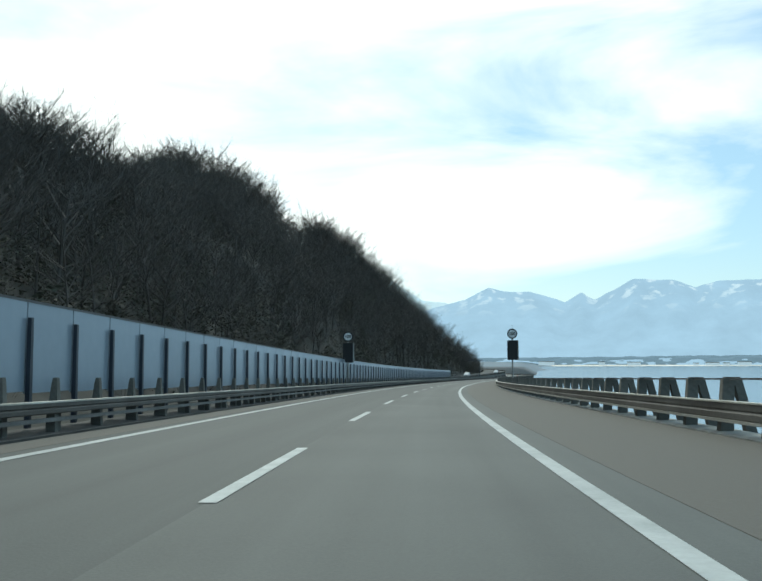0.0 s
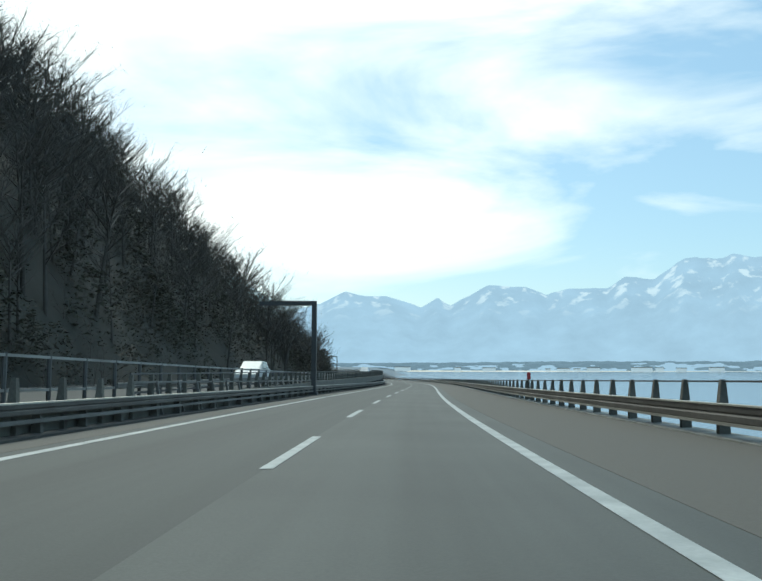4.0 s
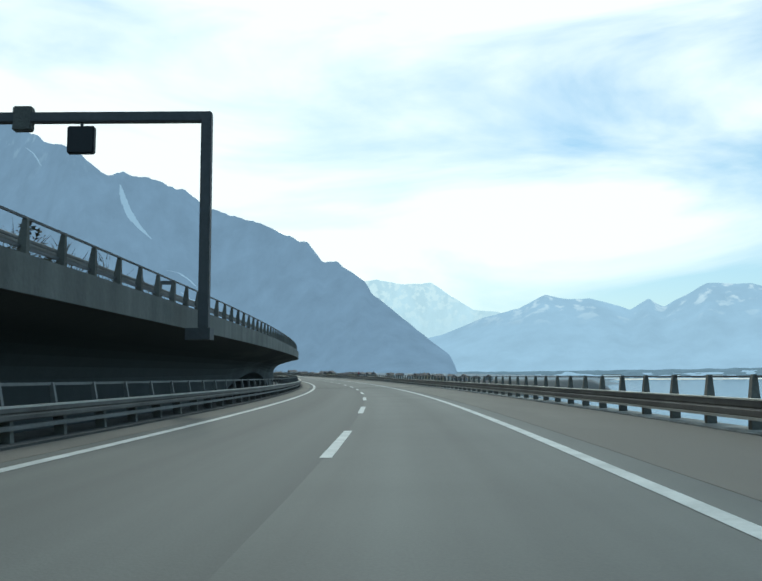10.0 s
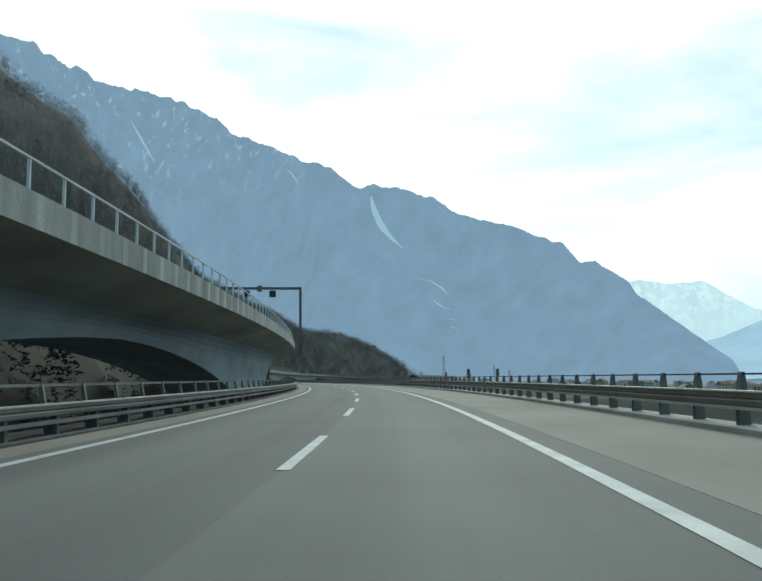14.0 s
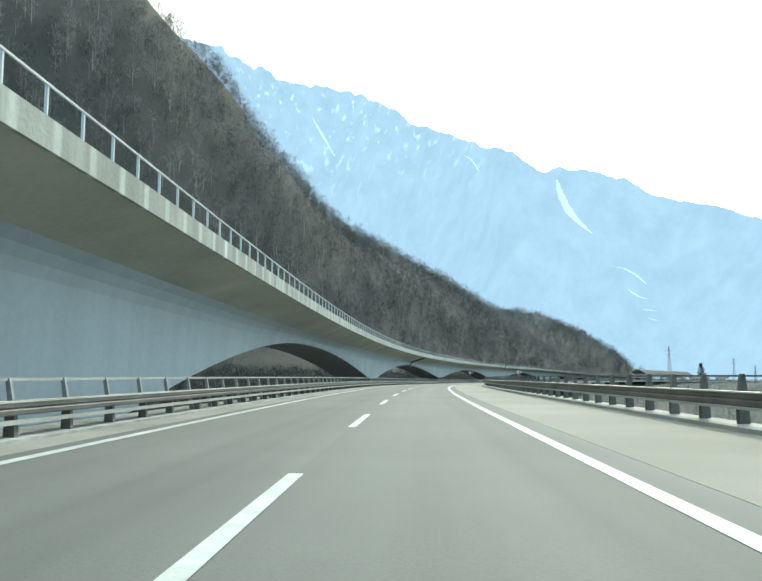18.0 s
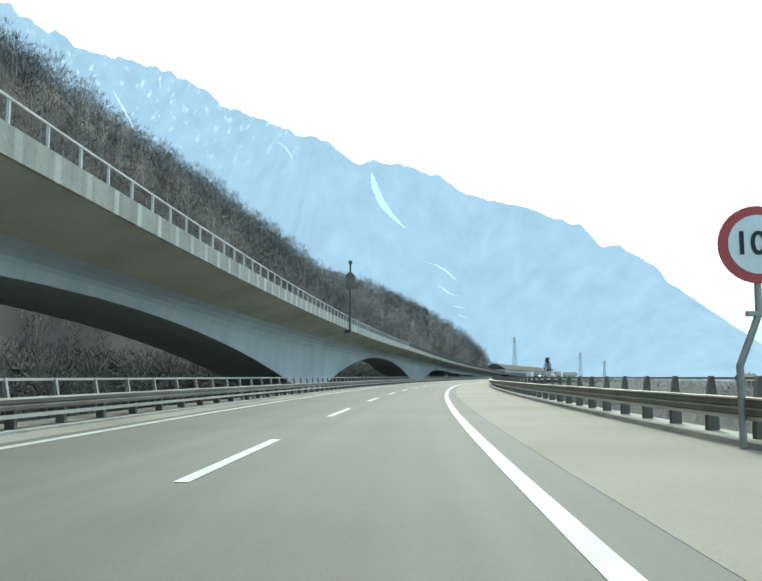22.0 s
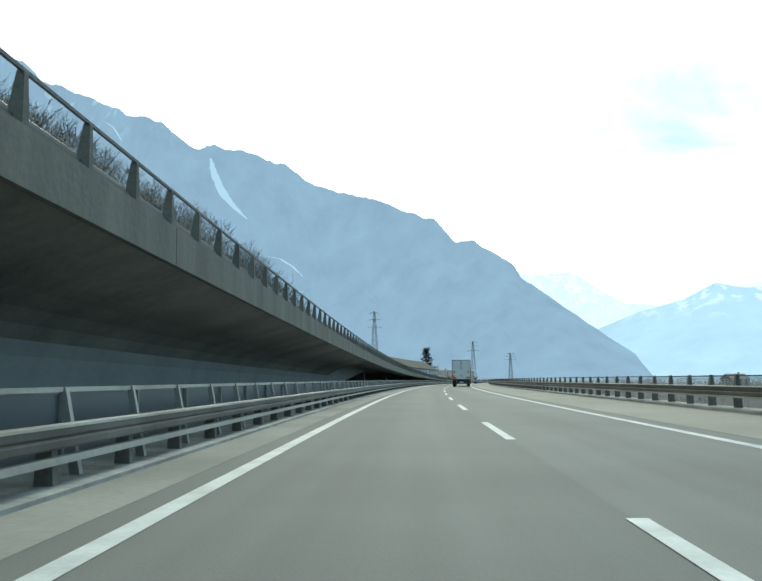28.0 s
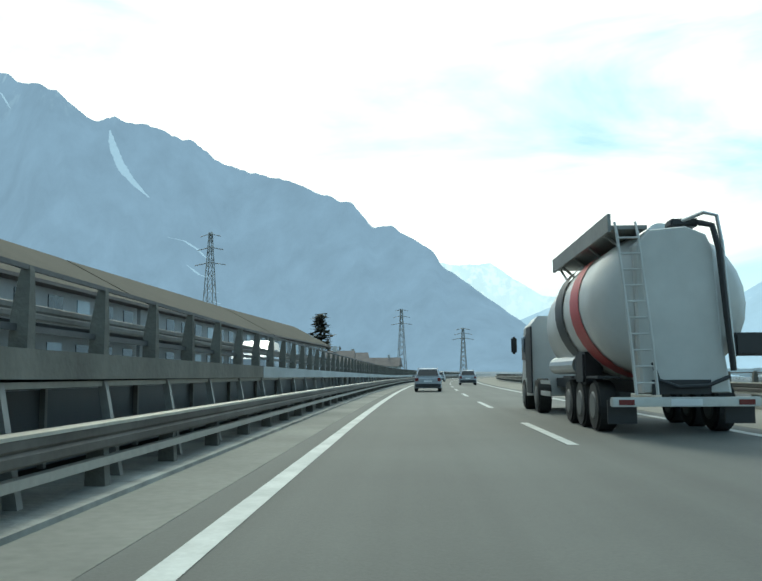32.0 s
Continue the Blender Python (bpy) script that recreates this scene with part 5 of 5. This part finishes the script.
for k in range(3):
    z = 2.02 + 0.13 * k
    part("plate_stripe", sweep([(-0.08, [(-1.14, z), (-0.89, z + 0.1), (-0.89, z + 0.16), (-1.14, z + 0.06)]), (-0.074, [(-1.14, z), (-0.89, z + 0.1), (-0.89, z + 0.16), (-1.14, z + 0.06)])]), WHITE, lorry)
part("chassis", boxed(-0.5, 0.5, 0.1, 9.0, 0.65, 1.1), TRIM, lorry)
part("fuel_tank", boxed(-1.25, -0.75, 4.7, 6.3, 0.42, 1.0, bevel=0.08), ALU, lorry, "aluminium fuel tank")
part("tool_locker", boxed(-1.26, -0.8, 6.45, 7.25, 0.45, 1.0, bevel=0.03), TRIM, lorry)
part("mudguard", boxed(-1.27, -0.75, 1.5, 3.1, 0.98, 1.06), TRIM, lorry)
part("plate_bar", boxed(-1.27, -1.26, 4.3, 4.65, 0.5, 0.62), WHITE, lorry)
for y in (1.9, 8.4):
    for x in (-1.06, 1.06):
        wheel(lorry, x, y, 0.48, 0.38)
wheel(lorry, -1.06, 3.1, 0.48, 0.38)
wheel(lorry, 1.06, 3.1, 0.48, 0.38)
cab = part("cab", sweep([(7.45, [(-1.22, 0.45), (1.22, 0.45), (1.22, 2.95), (1.0, 3.15), (-1.0, 3.15), (-1.22, 2.95)]),
                         (8.9, [(-1.24, 0.4), (1.24, 0.4), (1.24, 2.9), (1.0, 3.12), (-1.0, 3.12), (-1.24, 2.9)]),
                         (9.6, [(-1.2, 0.35), (1.2, 0.35), (1.16, 2.3), (0.95, 2.75), (-0.95, 2.75), (-1.16, 2.3)]),
                         (9.75, [(-1.12, 0.35), (1.12, 0.35), (1.08, 1.5), (0.9, 1.7), (-0.9, 1.7), (-1.08, 1.5)])]), BLUE, lorry, "glossy blue driver's cab")
for x in (-1.245, 1.245):
    part("side_window", boxed(x - 0.006, x + 0.006, 8.35, 9.2, 1.75, 2.4), GLASS, cab)
    part("wheel_arch", boxed(x - 0.02, x + 0.02, 7.85, 8.95, 0.45, 1.02), TRIM, cab)
    part("step", boxed(x - 0.02, x + 0.02, 9.0, 9.55, 0.4, 0.75), TRIM, cab)
    sg = -1 if x < 0 else 1
    mi = part("mirror", boxed(x + sg * 0.14 - 0.09, x + sg * 0.14 + 0.09, 9.55, 9.68, 1.95, 2.5, bevel=0.05), TRIM, cab, "black wing mirror")
    part("mirror_arm", tube([(x, 9.4, 2.05), (x + sg * 0.14, 9.6, 2.05)], 0.025), TRIM, mi)
part("wind_deflector", boxed(-1.0, 1.0, 7.5, 8.7, 3.15, 3.5, bevel=0.12), BLUE, cab)
part("roof_lamp", disc(0.16, 0.3, 0), TRIM, cab, at=(-0.9, 8.4, 3.4))


GREYALU = material("dull_grey_aluminium", (0.30, 0.30, 0.285), 0.55, 0.4, vary=0.2, scale=1, fine=8, bump=0.03)
# silo tanker
TA = 1827.2
tanker = thing("silo_tanker", *on_road(TA, 2.21, 0), heading(TA + 6), "dusty white silo tanker lorry with red stripe", "tanker lorry")


def ring(radius, cz, y, squash=1.0, n=28):
    return (y, [(math.sin(2 * math.pi * k / n) * radius, cz - math.cos(2 * math.pi * k / n) * radius * squash) for k in range(n)])


bm = sweep([ring(0.8, 2.3, 0.32), ring(1.12, 2.3, 0.4), ring(1.33, 2.3, 0.65), ring(1.39, 2.3, 1.1), ring(1.37, 2.27, 4.5), ring(1.3, 2.2, 6.4), ring(1.05, 2.1, 7.5), ring(0.6, 2.05, 7.95)])
for f in bm.faces:
    f.smooth = len(f.verts) == 4
part("tank", bm, TANKP, tanker, "dusty white rounded tank")
for y, mt, nm in ((2.3, RED, "red_stripe"), (4.1, TRIM, "dark_stripe")):
    band = []
    for k in range(15):
        a = math.pi * (0.12 + 0.76 * k / 14)
        band.append((-math.sin(a) * 1.4, 2.29 + math.cos(a) * 1.4, y + 0.9 - 1.9 * (k / 14.0)))
    vv = [(x, yy + e, z) for x, z, yy in band for e in (-0.45, 0.45)]
    part(nm, mesh_from(vv, [(2 * i, 2 * i + 1, 2 * i + 3, 2 * i + 2) for i in range(14)], smooth=True), mt, tanker)
fairing = [(-0.72, 1.4), (-0.66, 0.72), (0.86, 0.72), (0.74, 1.6), (0.66, 3.2), (0.54, 3.48), (0.2, 3.63), (-0.45, 3.58), (-0.72, 3.3)]
back = sweep([(0.22, [(x * 0.94, z * 0.985 + 0.03) for x, z in fairing]), (0.26, fairing), (0.6, fairing)])
part("rear_fairing", back, TANKP, tanker, "flat dusty rear panel of the tank")
for x in (-1.02, -0.66):
    part("ladder_rail", tube([(x + 0.2, 0.02, 0.7), (x + 0.14, 0.02, 1.6), (x, 0.16, 3.5), (x, 0.3, 3.72)], 0.028), TANKP, tanker)
for k in range(10):
    sx = 0.19 - 0.19 * k / 9
    part("rung", tube([(-1.02 + sx, 0.03 + 0.012 * k, 0.9 + 0.28 * k), (-0.66 + sx, 0.03 + 0.012 * k, 0.9 + 0.28 * k)], 0.02), TANKP, tanker)
part("rear_pipe", tube([(-0.5, 0.12, 1.25), (-0.42, 0.08, 0.95), (-0.1, 0.07, 0.83), (0.4, 0.07, 0.85), (0.78, 0.1, 1.0)], 0.035, 8), TRIM, tanker, "dark pipe across the rear panel")
cat = part("catwalk", boxed(-1.1, -0.45, 0.3, 6.2, 3.6, 3.67), GREYALU, tanker, "weathered catwalk on the tank top")
part("walk_side", boxed(-1.14, -1.08, 0.3, 6.2, 3.56, 3.88), GREYALU, cat)
for y in (0.9, 2.4, 3.9, 5.4):
    part("walk_bracket", tube([(-1.05, y, 3.6), (-0.7, y, 3.3)], 0.03), GREYALU, cat)
part("walk_brace", tube([(-1.0, 5.9, 3.6), (-0.9, 5.4, 3.2)], 0.03), ALU, cat)
for y in (0.8, 3.4):
    part("manhole", disc(0.3, 0.14, 0), ALU, tanker, at=(0.2, y + 1, 3.66))
part("hose", tube([(0.45, 0.3, 3.7), (0.62, 0.14, 3.62), (0.7, 0.1, 3.2), (0.78, 0.1, 2.0), (0.86, 0.12, 1.1)], 0.055, 8), TRIM, tanker, "black filling hose")
part("hose_pipe", tube([(0.1, 0.5, 3.72), (0.5, 0.2, 3.86), (0.72, 0.18, 3.8), (0.78, 0.15, 3.3), (0.88, 0.12, 1.2)], 0.035, 8), ALU, tanker)
part("valve", boxed(0.0, 0.5, 0.4, 0.8, 3.66, 3.8, bevel=0.03), TRIM, tanker)
part("hopper", sweep([(1.0, [(-0.9, 1.5), (0.9, 1.5), (0.3, 0.75), (-0.3, 0.75)]), (5.8, [(-0.9, 1.5), (0.9, 1.5), (0.3, 0.75), (-0.3, 0.75)])]), TANKP, tanker)
part("chassis", boxed(-0.5, 0.5, 0.2, 12.2, 0.7, 0.95), TRIM, tanker)
part("bumper", boxed(-1.25, 1.25, -0.02, 0.12, 0.5, 0.66, bevel=0.02), ALU, tanker, "grey rear bumper beam")
for x in (-1.0, 1.0):
    part("tail_lamp", boxed(x - 0.13, x + 0.13, -0.04, -0.01, 0.53, 0.62), TAIL, tanker)
    part("mud_flap", boxed(x - 0.25, x + 0.25, 0.3, 0.34, 0.2, 0.6), TRIM, tanker)
part("number_plate", boxed(-0.26, 0.26, -0.035, -0.02, 0.52, 0.63), WHITE, tanker)
part("light_bar", boxed(0.9, 1.45, 0.1, 0.3, 1.35, 1.75, bevel=0.04), TRIM, tanker)
part("pump_tube", tube([(-1.1, 3.2, 1.25), (-1.1, 6.2, 1.25)], 0.2, 14), ALU, tanker, "aluminium silencer tube")
part("pump_box", boxed(-1.25, -0.85, 2.3, 3.1, 0.85, 1.5, bevel=0.05), TRIM, tanker)
part("side_guard", boxed(-1.22, -1.18, 6.6, 8.2, 0.5, 0.62), ALU, tanker)
part("side_guard", boxed(-1.22, -1.18, 6.6, 8.2, 0.8, 0.9), ALU, tanker)
for y in (1.5, 2.75, 4.0, 8.9, 11.5):
    for x in (-1.06, 1.06):
        wheel(tanker, x, y, 0.47, 0.36)
for y in (1.5, 2.75, 4.0):
    part("mudguard", boxed(-1.26, -0.84, y - 0.5, y + 0.5, 0.97, 1.02, bevel=0.01), TRIM, tanker)
cab = part("cab", sweep([(9.9, [(-1.2, 0.45), (1.2, 0.45), (1.2, 2.5), (1.0, 2.75), (-1.0, 2.75), (-1.2, 2.5)]),
                         (11.4, [(-1.22, 0.4), (1.22, 0.4), (1.22, 2.45), (1.0, 2.7), (-1.0, 2.7), (-1.22, 2.45)]),
                         (12.5, [(-1.18, 0.35), (1.18, 0.35), (1.12, 1.8), (0.9, 2.3), (-0.9, 2.3), (-1.12, 1.8)])]), TANKP, tanker, "white driver's cab")
part("side_fairing", boxed(-1.245, -1.2, 9.75, 10.75, 0.5, 2.45, bevel=0.02), TRIM, tanker, "dark cab side panel")
for x in (-1.23, 1.23):
    sg = -1 if x < 0 else 1
    part("side_window", boxed(x - 0.006, x + 0.006, 11.0, 11.9, 1.5, 2.2), GLASS, cab)
    part("side_flap", boxed(x - 0.02, x + 0.02, 10.0, 10.9, 0.95, 2.25), TRIM, cab)
    part("mirror", boxed(x + sg * 0.2 - 0.09, x + sg * 0.2 + 0.09, 12.2, 12.32, 1.7, 2.25, bevel=0.05), TRIM, cab, "black wing mirror")


def car(s, lat, paint, label, estate=True, k=1.0):
    """A hatchback or estate seen from behind: body, glass, lamps and wheels."""
    t = thing("car", *on_road(s, lat, 0), heading(s), label, "car", "cars on the motorway")
    low = [(y, [(-w, z0), (w, z0), (w * 1.0, 0.62), (w * 0.95, zt), (-w * 0.95, zt), (-w * 1.0, 0.62)]) for y, w, z0, zt in
           ((0.0, 0.78, 0.35, 0.82), (0.12, 0.84, 0.22, 0.92), (1.2, 0.87, 0.2, 0.94), (3.0, 0.87, 0.2, 0.92), (3.9, 0.84, 0.22, 0.78), (4.25, 0.72, 0.3, 0.6))]
    body = part("body", sweep(low), paint, t)
    cabin = part("cabin", sweep([(0.08, [(-0.74, 0.9), (0.74, 0.9), (0.7, 1.0), (-0.7, 1.0)]), (0.45, [(-0.78, 0.9), (0.78, 0.9), (0.62, 1.42), (-0.62, 1.42)]),
                                 (2.0, [(-0.8, 0.9), (0.8, 0.9), (0.64, 1.47), (-0.64, 1.47)]), (3.2, [(-0.78, 0.88), (0.78, 0.88), (0.66, 0.95), (-0.66, 0.95)])]), paint, t)
    part("rear_window", mesh_from([(-0.66, 0.06, 1.0), (0.66, 0.06, 1.0), (0.55, 0.40, 1.38), (-0.55, 0.40, 1.38)], [(0, 1, 2, 3)]), GLASS, t)
    for x in (-1, 1):
        part("side_window", mesh_from([(x * 0.785, 0.7, 0.97), (x * 0.795, 2.7, 0.97), (x * 0.665, 2.0, 1.40), (x * 0.655, 0.75, 1.38)], [(0, 1, 2, 3)]), GLASS, t)
        part("tail_lamp", boxed(x * 0.68 - 0.12, x * 0.68 + 0.12, -0.02, 0.1, 0.62, 0.86, bevel=0.03), TAIL, t)
        part("wing_mirror", boxed(x * 0.95 - 0.09, x * 0.95 + 0.09, 2.7, 2.8, 0.9, 1.03, bevel=0.03), paint, t)
        for y in (0.75, 3.4):
            wheel(t, x * 0.74, y, 0.31, 0.2)
    part("bumper", boxed(-0.78, 0.78, -0.06, 0.1, 0.3, 0.5, bevel=0.04), TRIM, t)
    part("number_plate", boxed(-0.25, 0.25, -0.03, -0.01, 0.6, 0.71), WHITE, t)
    part("roof_rail", boxed(-0.6, -0.56, 0.7, 2.0, 1.47, 1.5), TRIM, t)
    part("roof_rail", boxed(0.56, 0.6, 0.7, 2.0, 1.47, 1.5), TRIM, t)
    return t


car(1864.0, -1.9, SILVER, "silver-grey estate car on the motorway")
car(1894.0, 1.7, SILVER, "silver hatchback car on the motorway")
car(1932.0, -1.8, LORRY, "white car on the motorway ahead")
car(1965.0, 1.7, SILVER, "silver car on the motorway ahead")


def upper_car(s, lat, paint, label):
    c = car(s, lat, paint, label)
    c.location.z += deck_z(s) * S
    c.rotation_euler.z += math.pi


upper_car(276, -9.4, LORRY, "white car on the upper carriageway")
upper_car(390, -9.2, SILVER, "silver car on the upper carriageway")
upper_car(384, -9.2, LORRY, "white car on the upper carriageway")
upper_car(1795, -9.6, LORRY, "white car on the upper carriageway")
upper_car(1852, -9.6, SILVER, "silver car on the upper carriageway")


# ---- the valley town and what stands beside the end of the drive ----
WALLS = [material("house_plaster_%s" % n, c, 0.85, vary=0.1, scale=0.3, fine=3, bump=0.05) for n, c in (("cream", (0.5, 0.46, 0.38)), ("white", (0.6, 0.6, 0.58)), ("grey", (0.38, 0.38, 0.38)), ("ochre", (0.42, 0.33, 0.2)))]
ROOF = material("brown_roof_tiles", (0.19, 0.16, 0.145), 0.85, vary=0.25, scale=0.5, fine=5, bump=0.2, each=0.25)
PANE = material("dark_pane", (0.04, 0.05, 0.06), 0.15, vary=0.1, bump=0)


def house(x, y, z, turn, w, d, h, wall, label="plastered house with a brown gabled roof", flat=False, storeys=2):
    t = thing("house", x, y, z, turn, label, "house", "valley houses")
    part("wall", boxed(-w, w, -d, d, -3, h), wall, t)
    if flat:
        part("roof", boxed(-w - 0.4, w + 0.4, -d - 0.4, d + 0.4, h, h + 0.5), CONCRETE, t)
    else:
        r = bmesh.new()
        q = [(-w - 0.5, -d - 0.6, h - 0.2), (w + 0.5, -d - 0.6, h - 0.2), (w + 0.5, d + 0.6, h - 0.2), (-w - 0.5, d + 0.6, h - 0.2), (-w - 0.5, 0, h + d * 0.62), (w + 0.5, 0, h + d * 0.62)]
        vs = [r.verts.new(v) for v in q]
        for f in ((0, 1, 5, 4), (2, 3, 4, 5), (0, 4, 3), (1, 2, 5), (3, 2, 1, 0)):
            r.faces.new([vs[i] for i in f])
        part("roof", r, ROOF, t)
        part("chimney", boxed(w * 0.4 - 0.4, w * 0.4 + 0.4, -0.4, 0.4, h, h + d * 0.62 + 1.0), wall, t)
    for fl in range(storeys):
        zz = 1.0 + fl * (h - 1.0) / storeys
        for k in range(3):
            xx = -w * 0.6 + k * w * 0.6
            part("window", boxed(xx - 0.6, xx + 0.6, -d - 0.06, -d + 0.05, zz, zz + 1.3), PANE, t)
            part("window", boxed(-w - 0.06, -w + 0.05, -d * 0.6 + k * d * 0.6 - 0.5, -d * 0.6 + k * d * 0.6 + 0.5, zz, zz + 1.3), PANE, t)
    return t


rng = random.Random(11)
for k in range(46):
    sp, lt = rng.uniform(1500, 2140), rng.uniform(120, 430)
    p = on_road(sp, lt)
    gz = float(ground_z(np.array([p.x]), np.array([p.y]))[0])
    if gz < -25:
        continue
    house(p.x, p.y, gz, rng.uniform(0, 3.1), rng.uniform(3.5, 7), rng.uniform(3.5, 5.5), rng.uniform(3.5, 6.0), rng.choice(WALLS), storeys=2)

# long low works building beyond the upper road, with a flat roof
MOSS = material("mossy_roof", (0.055, 0.05, 0.034), 0.95, vary=0.2, scale=0.2, fine=2, bump=0.2)
PALEPANE = material("pale_pane", (0.35, 0.42, 0.48), 0.2, vary=0.08, bump=0)
for a in (1785, 1830, 1875, 1920):
    p = on_road(a + 22, -31)
    w = thing("works_building", p.x, p.y, p.z + 0.2, heading(a + 22), "long pale works building with a moss-brown roof", "building", "works buildings")
    part("wall", boxed(-7, 7, -22.4, 22.4, -1.5, 6.05), WALLS[2], w)
    rb = bmesh.new()
    box(rb, -8, 8, -22.5, 22.5, 6.05, 6.25)
    part("eave_board", rb, ROOF, w)
    part("roof", sweep([(-22.5, [(-8, 6.25), (8, 6.25), (1.0, 10.0), (-1.0, 10.0)]), (22.5, [(-8, 6.25), (8, 6.25), (1.0, 10.0), (-1.0, 10.0)])]), MOSS, w, "moss-brown pitched roof")
    for k in range(11):
        for z in (1.2, 4.0):
            part("window", boxed(6.96, 7.06, -20.5 + 4 * k, -18.6 + 4 * k, z, z + 1.7), PANE if (k + int(z)) % 4 else PALEPANE, w)
    part("canopy", boxed(7.0, 9.5, -22.4, 22.4, 3.6, 3.85), TRIM, w)
for sp, lt, hh, tn, wl in ((1935, -40, 6, 0.1, 3), (1968, -58, 7, 0.5, 3), (1990, -30, 4.5, 0.1, 1), (1915, -66, 5, 0.2, 2), (2040, -36, 5.5, 0.3, 0), (2075, -80, 7, 0.2, 2), (2110, -40, 5.5, 0.1, 1)):
    p = on_road(sp, lt)
    house(p.x, p.y, p.z - 1.2, heading(sp) + tn, 6.5, 5, hh, WALLS[wl], "ochre house with a brown roof beside the railway" if wl == 3 else "plastered house with a brown gabled roof")

# glass screen on the far edge of the median near the end
SCREEN = material("dark_tinted_screen", (0.075, 0.088, 0.10), 0.3, vary=0.1, scale=0.5, fine=4, bump=0.01, each=0.12)
pane = as_mesh(boxed(-0.02, 0.02, 0.03, 2.97, 0.1, 0.93), "pane")
for a in range(1525, 2005, 30):
    t = thing("glass_screen", label="dark tinted screen with slim posts in the median", category="screen", group="glass screens")
    part("top_rail", loft(steps(a, a + 29.9, 5), lambda s: bar(-6.5, 0.96, 0.03, 0.025)), DIM_STEEL, t)
    for k in range(10):
        sp = a + 3 * k
        part("pane", pane, SCREEN, t, at=on_road(sp, -6.5), turn=heading(sp))
        part("post", slim_post, None, t, at=on_road(sp, -6.45, 0.1), turn=heading(sp))


def pylon(s, lat, h, spread=2.6):
    p = on_road(s, lat)
    t = thing("power_pylon", p.x, p.y, p.z - 1.5, heading(s), "grey steel lattice power pylon", "pylon", "power pylons")
    for sx in (-1, 1):
        for sy in (-1, 1):
            part("leg", tube([(sx * spread, sy * spread, 0), (sx * 0.35, sy * 0.35, h)], 0.13, 4), STEEL, t)
    n = 12
    for i in range(n):
        f0, f1 = i / n, (i + 1) / n
        a, b = spread + (0.35 - spread) * f0, spread + (0.35 - spread) * f1
        for sgn in (-1, 1):
            part("brace", tube([(-a, sgn * a, h * f0), (b, sgn * b, h * f1)], 0.07, 4), STEEL, t)
            part("brace", tube([(a, sgn * a, h * f0), (-b, sgn * b, h * f1)], 0.07, 4), STEEL, t)
            part("brace", tube([(sgn * a, -a, h * f0), (sgn * b, b, h * f1)], 0.07, 4), STEEL, t)
    for f, w in ((0.78, 4.6), (0.88, 3.8), (0.97, 3.0)):
        part("cross_arm", tube([(-w, 0, h * f), (0, 0, h * f + 0.8), (w, 0, h * f)], 0.12, 4), STEEL, t)
    return t


pylon(2030, -72, 43)
pylon(2330, -45, 31, 2.0)
pylon(2500, -18, 22, 1.5)


def single_tree(x, y, z, h, seed, label="bare winter tree with dark twisting branches", mat=None):
    t = thing("bare_tree", x, y, z, seed * 1.7, label, "tree", "single bare trees")
    V, F = proto_tree(seed, 24, 13, 0.36, 0.02, 0.22, 0.0028)
    trunk_faces = 18
    part("trunk", mesh_from(V[:18] * h, [f for f in F if max(f) < 18]), BARK, t)
    part("crown", mesh_from(V * h, [f for f in F if max(f) >= 18]), mat or BARK, t)
    return t


rng = random.Random(3)
for k, (sp, lt, h) in enumerate(((1395, -22, 11), (1408, -27, 12), (1420, -21, 10), (1436, -25, 12), (1450, -22, 9), (1462, -30, 12), (1480, -24, 10), (1500, -23, 9), (1712, -30, 9.5), (1722, -32, 10),
                                 (1735, -33, 9), (1748, -31, 8), (300, -21, 7), (318, -22, 8), (336, -20, 6.5), (352, -22, 8), (372, -20, 7), (395, -19, 6), (1385, 20, 4.5), (1402, 24, 5), (1425, 22, 4.5), (1444, 19, 4))):
    p = on_road(sp, lt)
    single_tree(p.x, p.y, float(ground_z(np.array([p.x]), np.array([p.y]))[0]) - 0.3, h, 200 + k)


def conifer(s, lat, h, seed):
    p = on_road(s, lat)
    t = thing("conifer", p.x, p.y, float(ground_z(np.array([p.x]), np.array([p.y]))[0]) - 0.2, seed, "dark conifer with drooping boughs", "tree", "conifers")
    part("trunk", tube([(0, 0, 0), (0, 0, h * 0.9)], h * 0.014, 6), BARK, t)
    V, F = proto_clump(seed, 700, 1.0, True)
    part("crown", mesh_from(V * [h * 1.75, h * 1.75, h * 0.93] + [0, 0, h * 0.07], F), EVERGREEN, t)
    return t


for k, (sp, lt, h) in enumerate(((2090, -57, 20), (1762, -72, 10), (1766, -76, 11), (1771, -74, 9))):
    conifer(sp, lt, h, 300 + k)
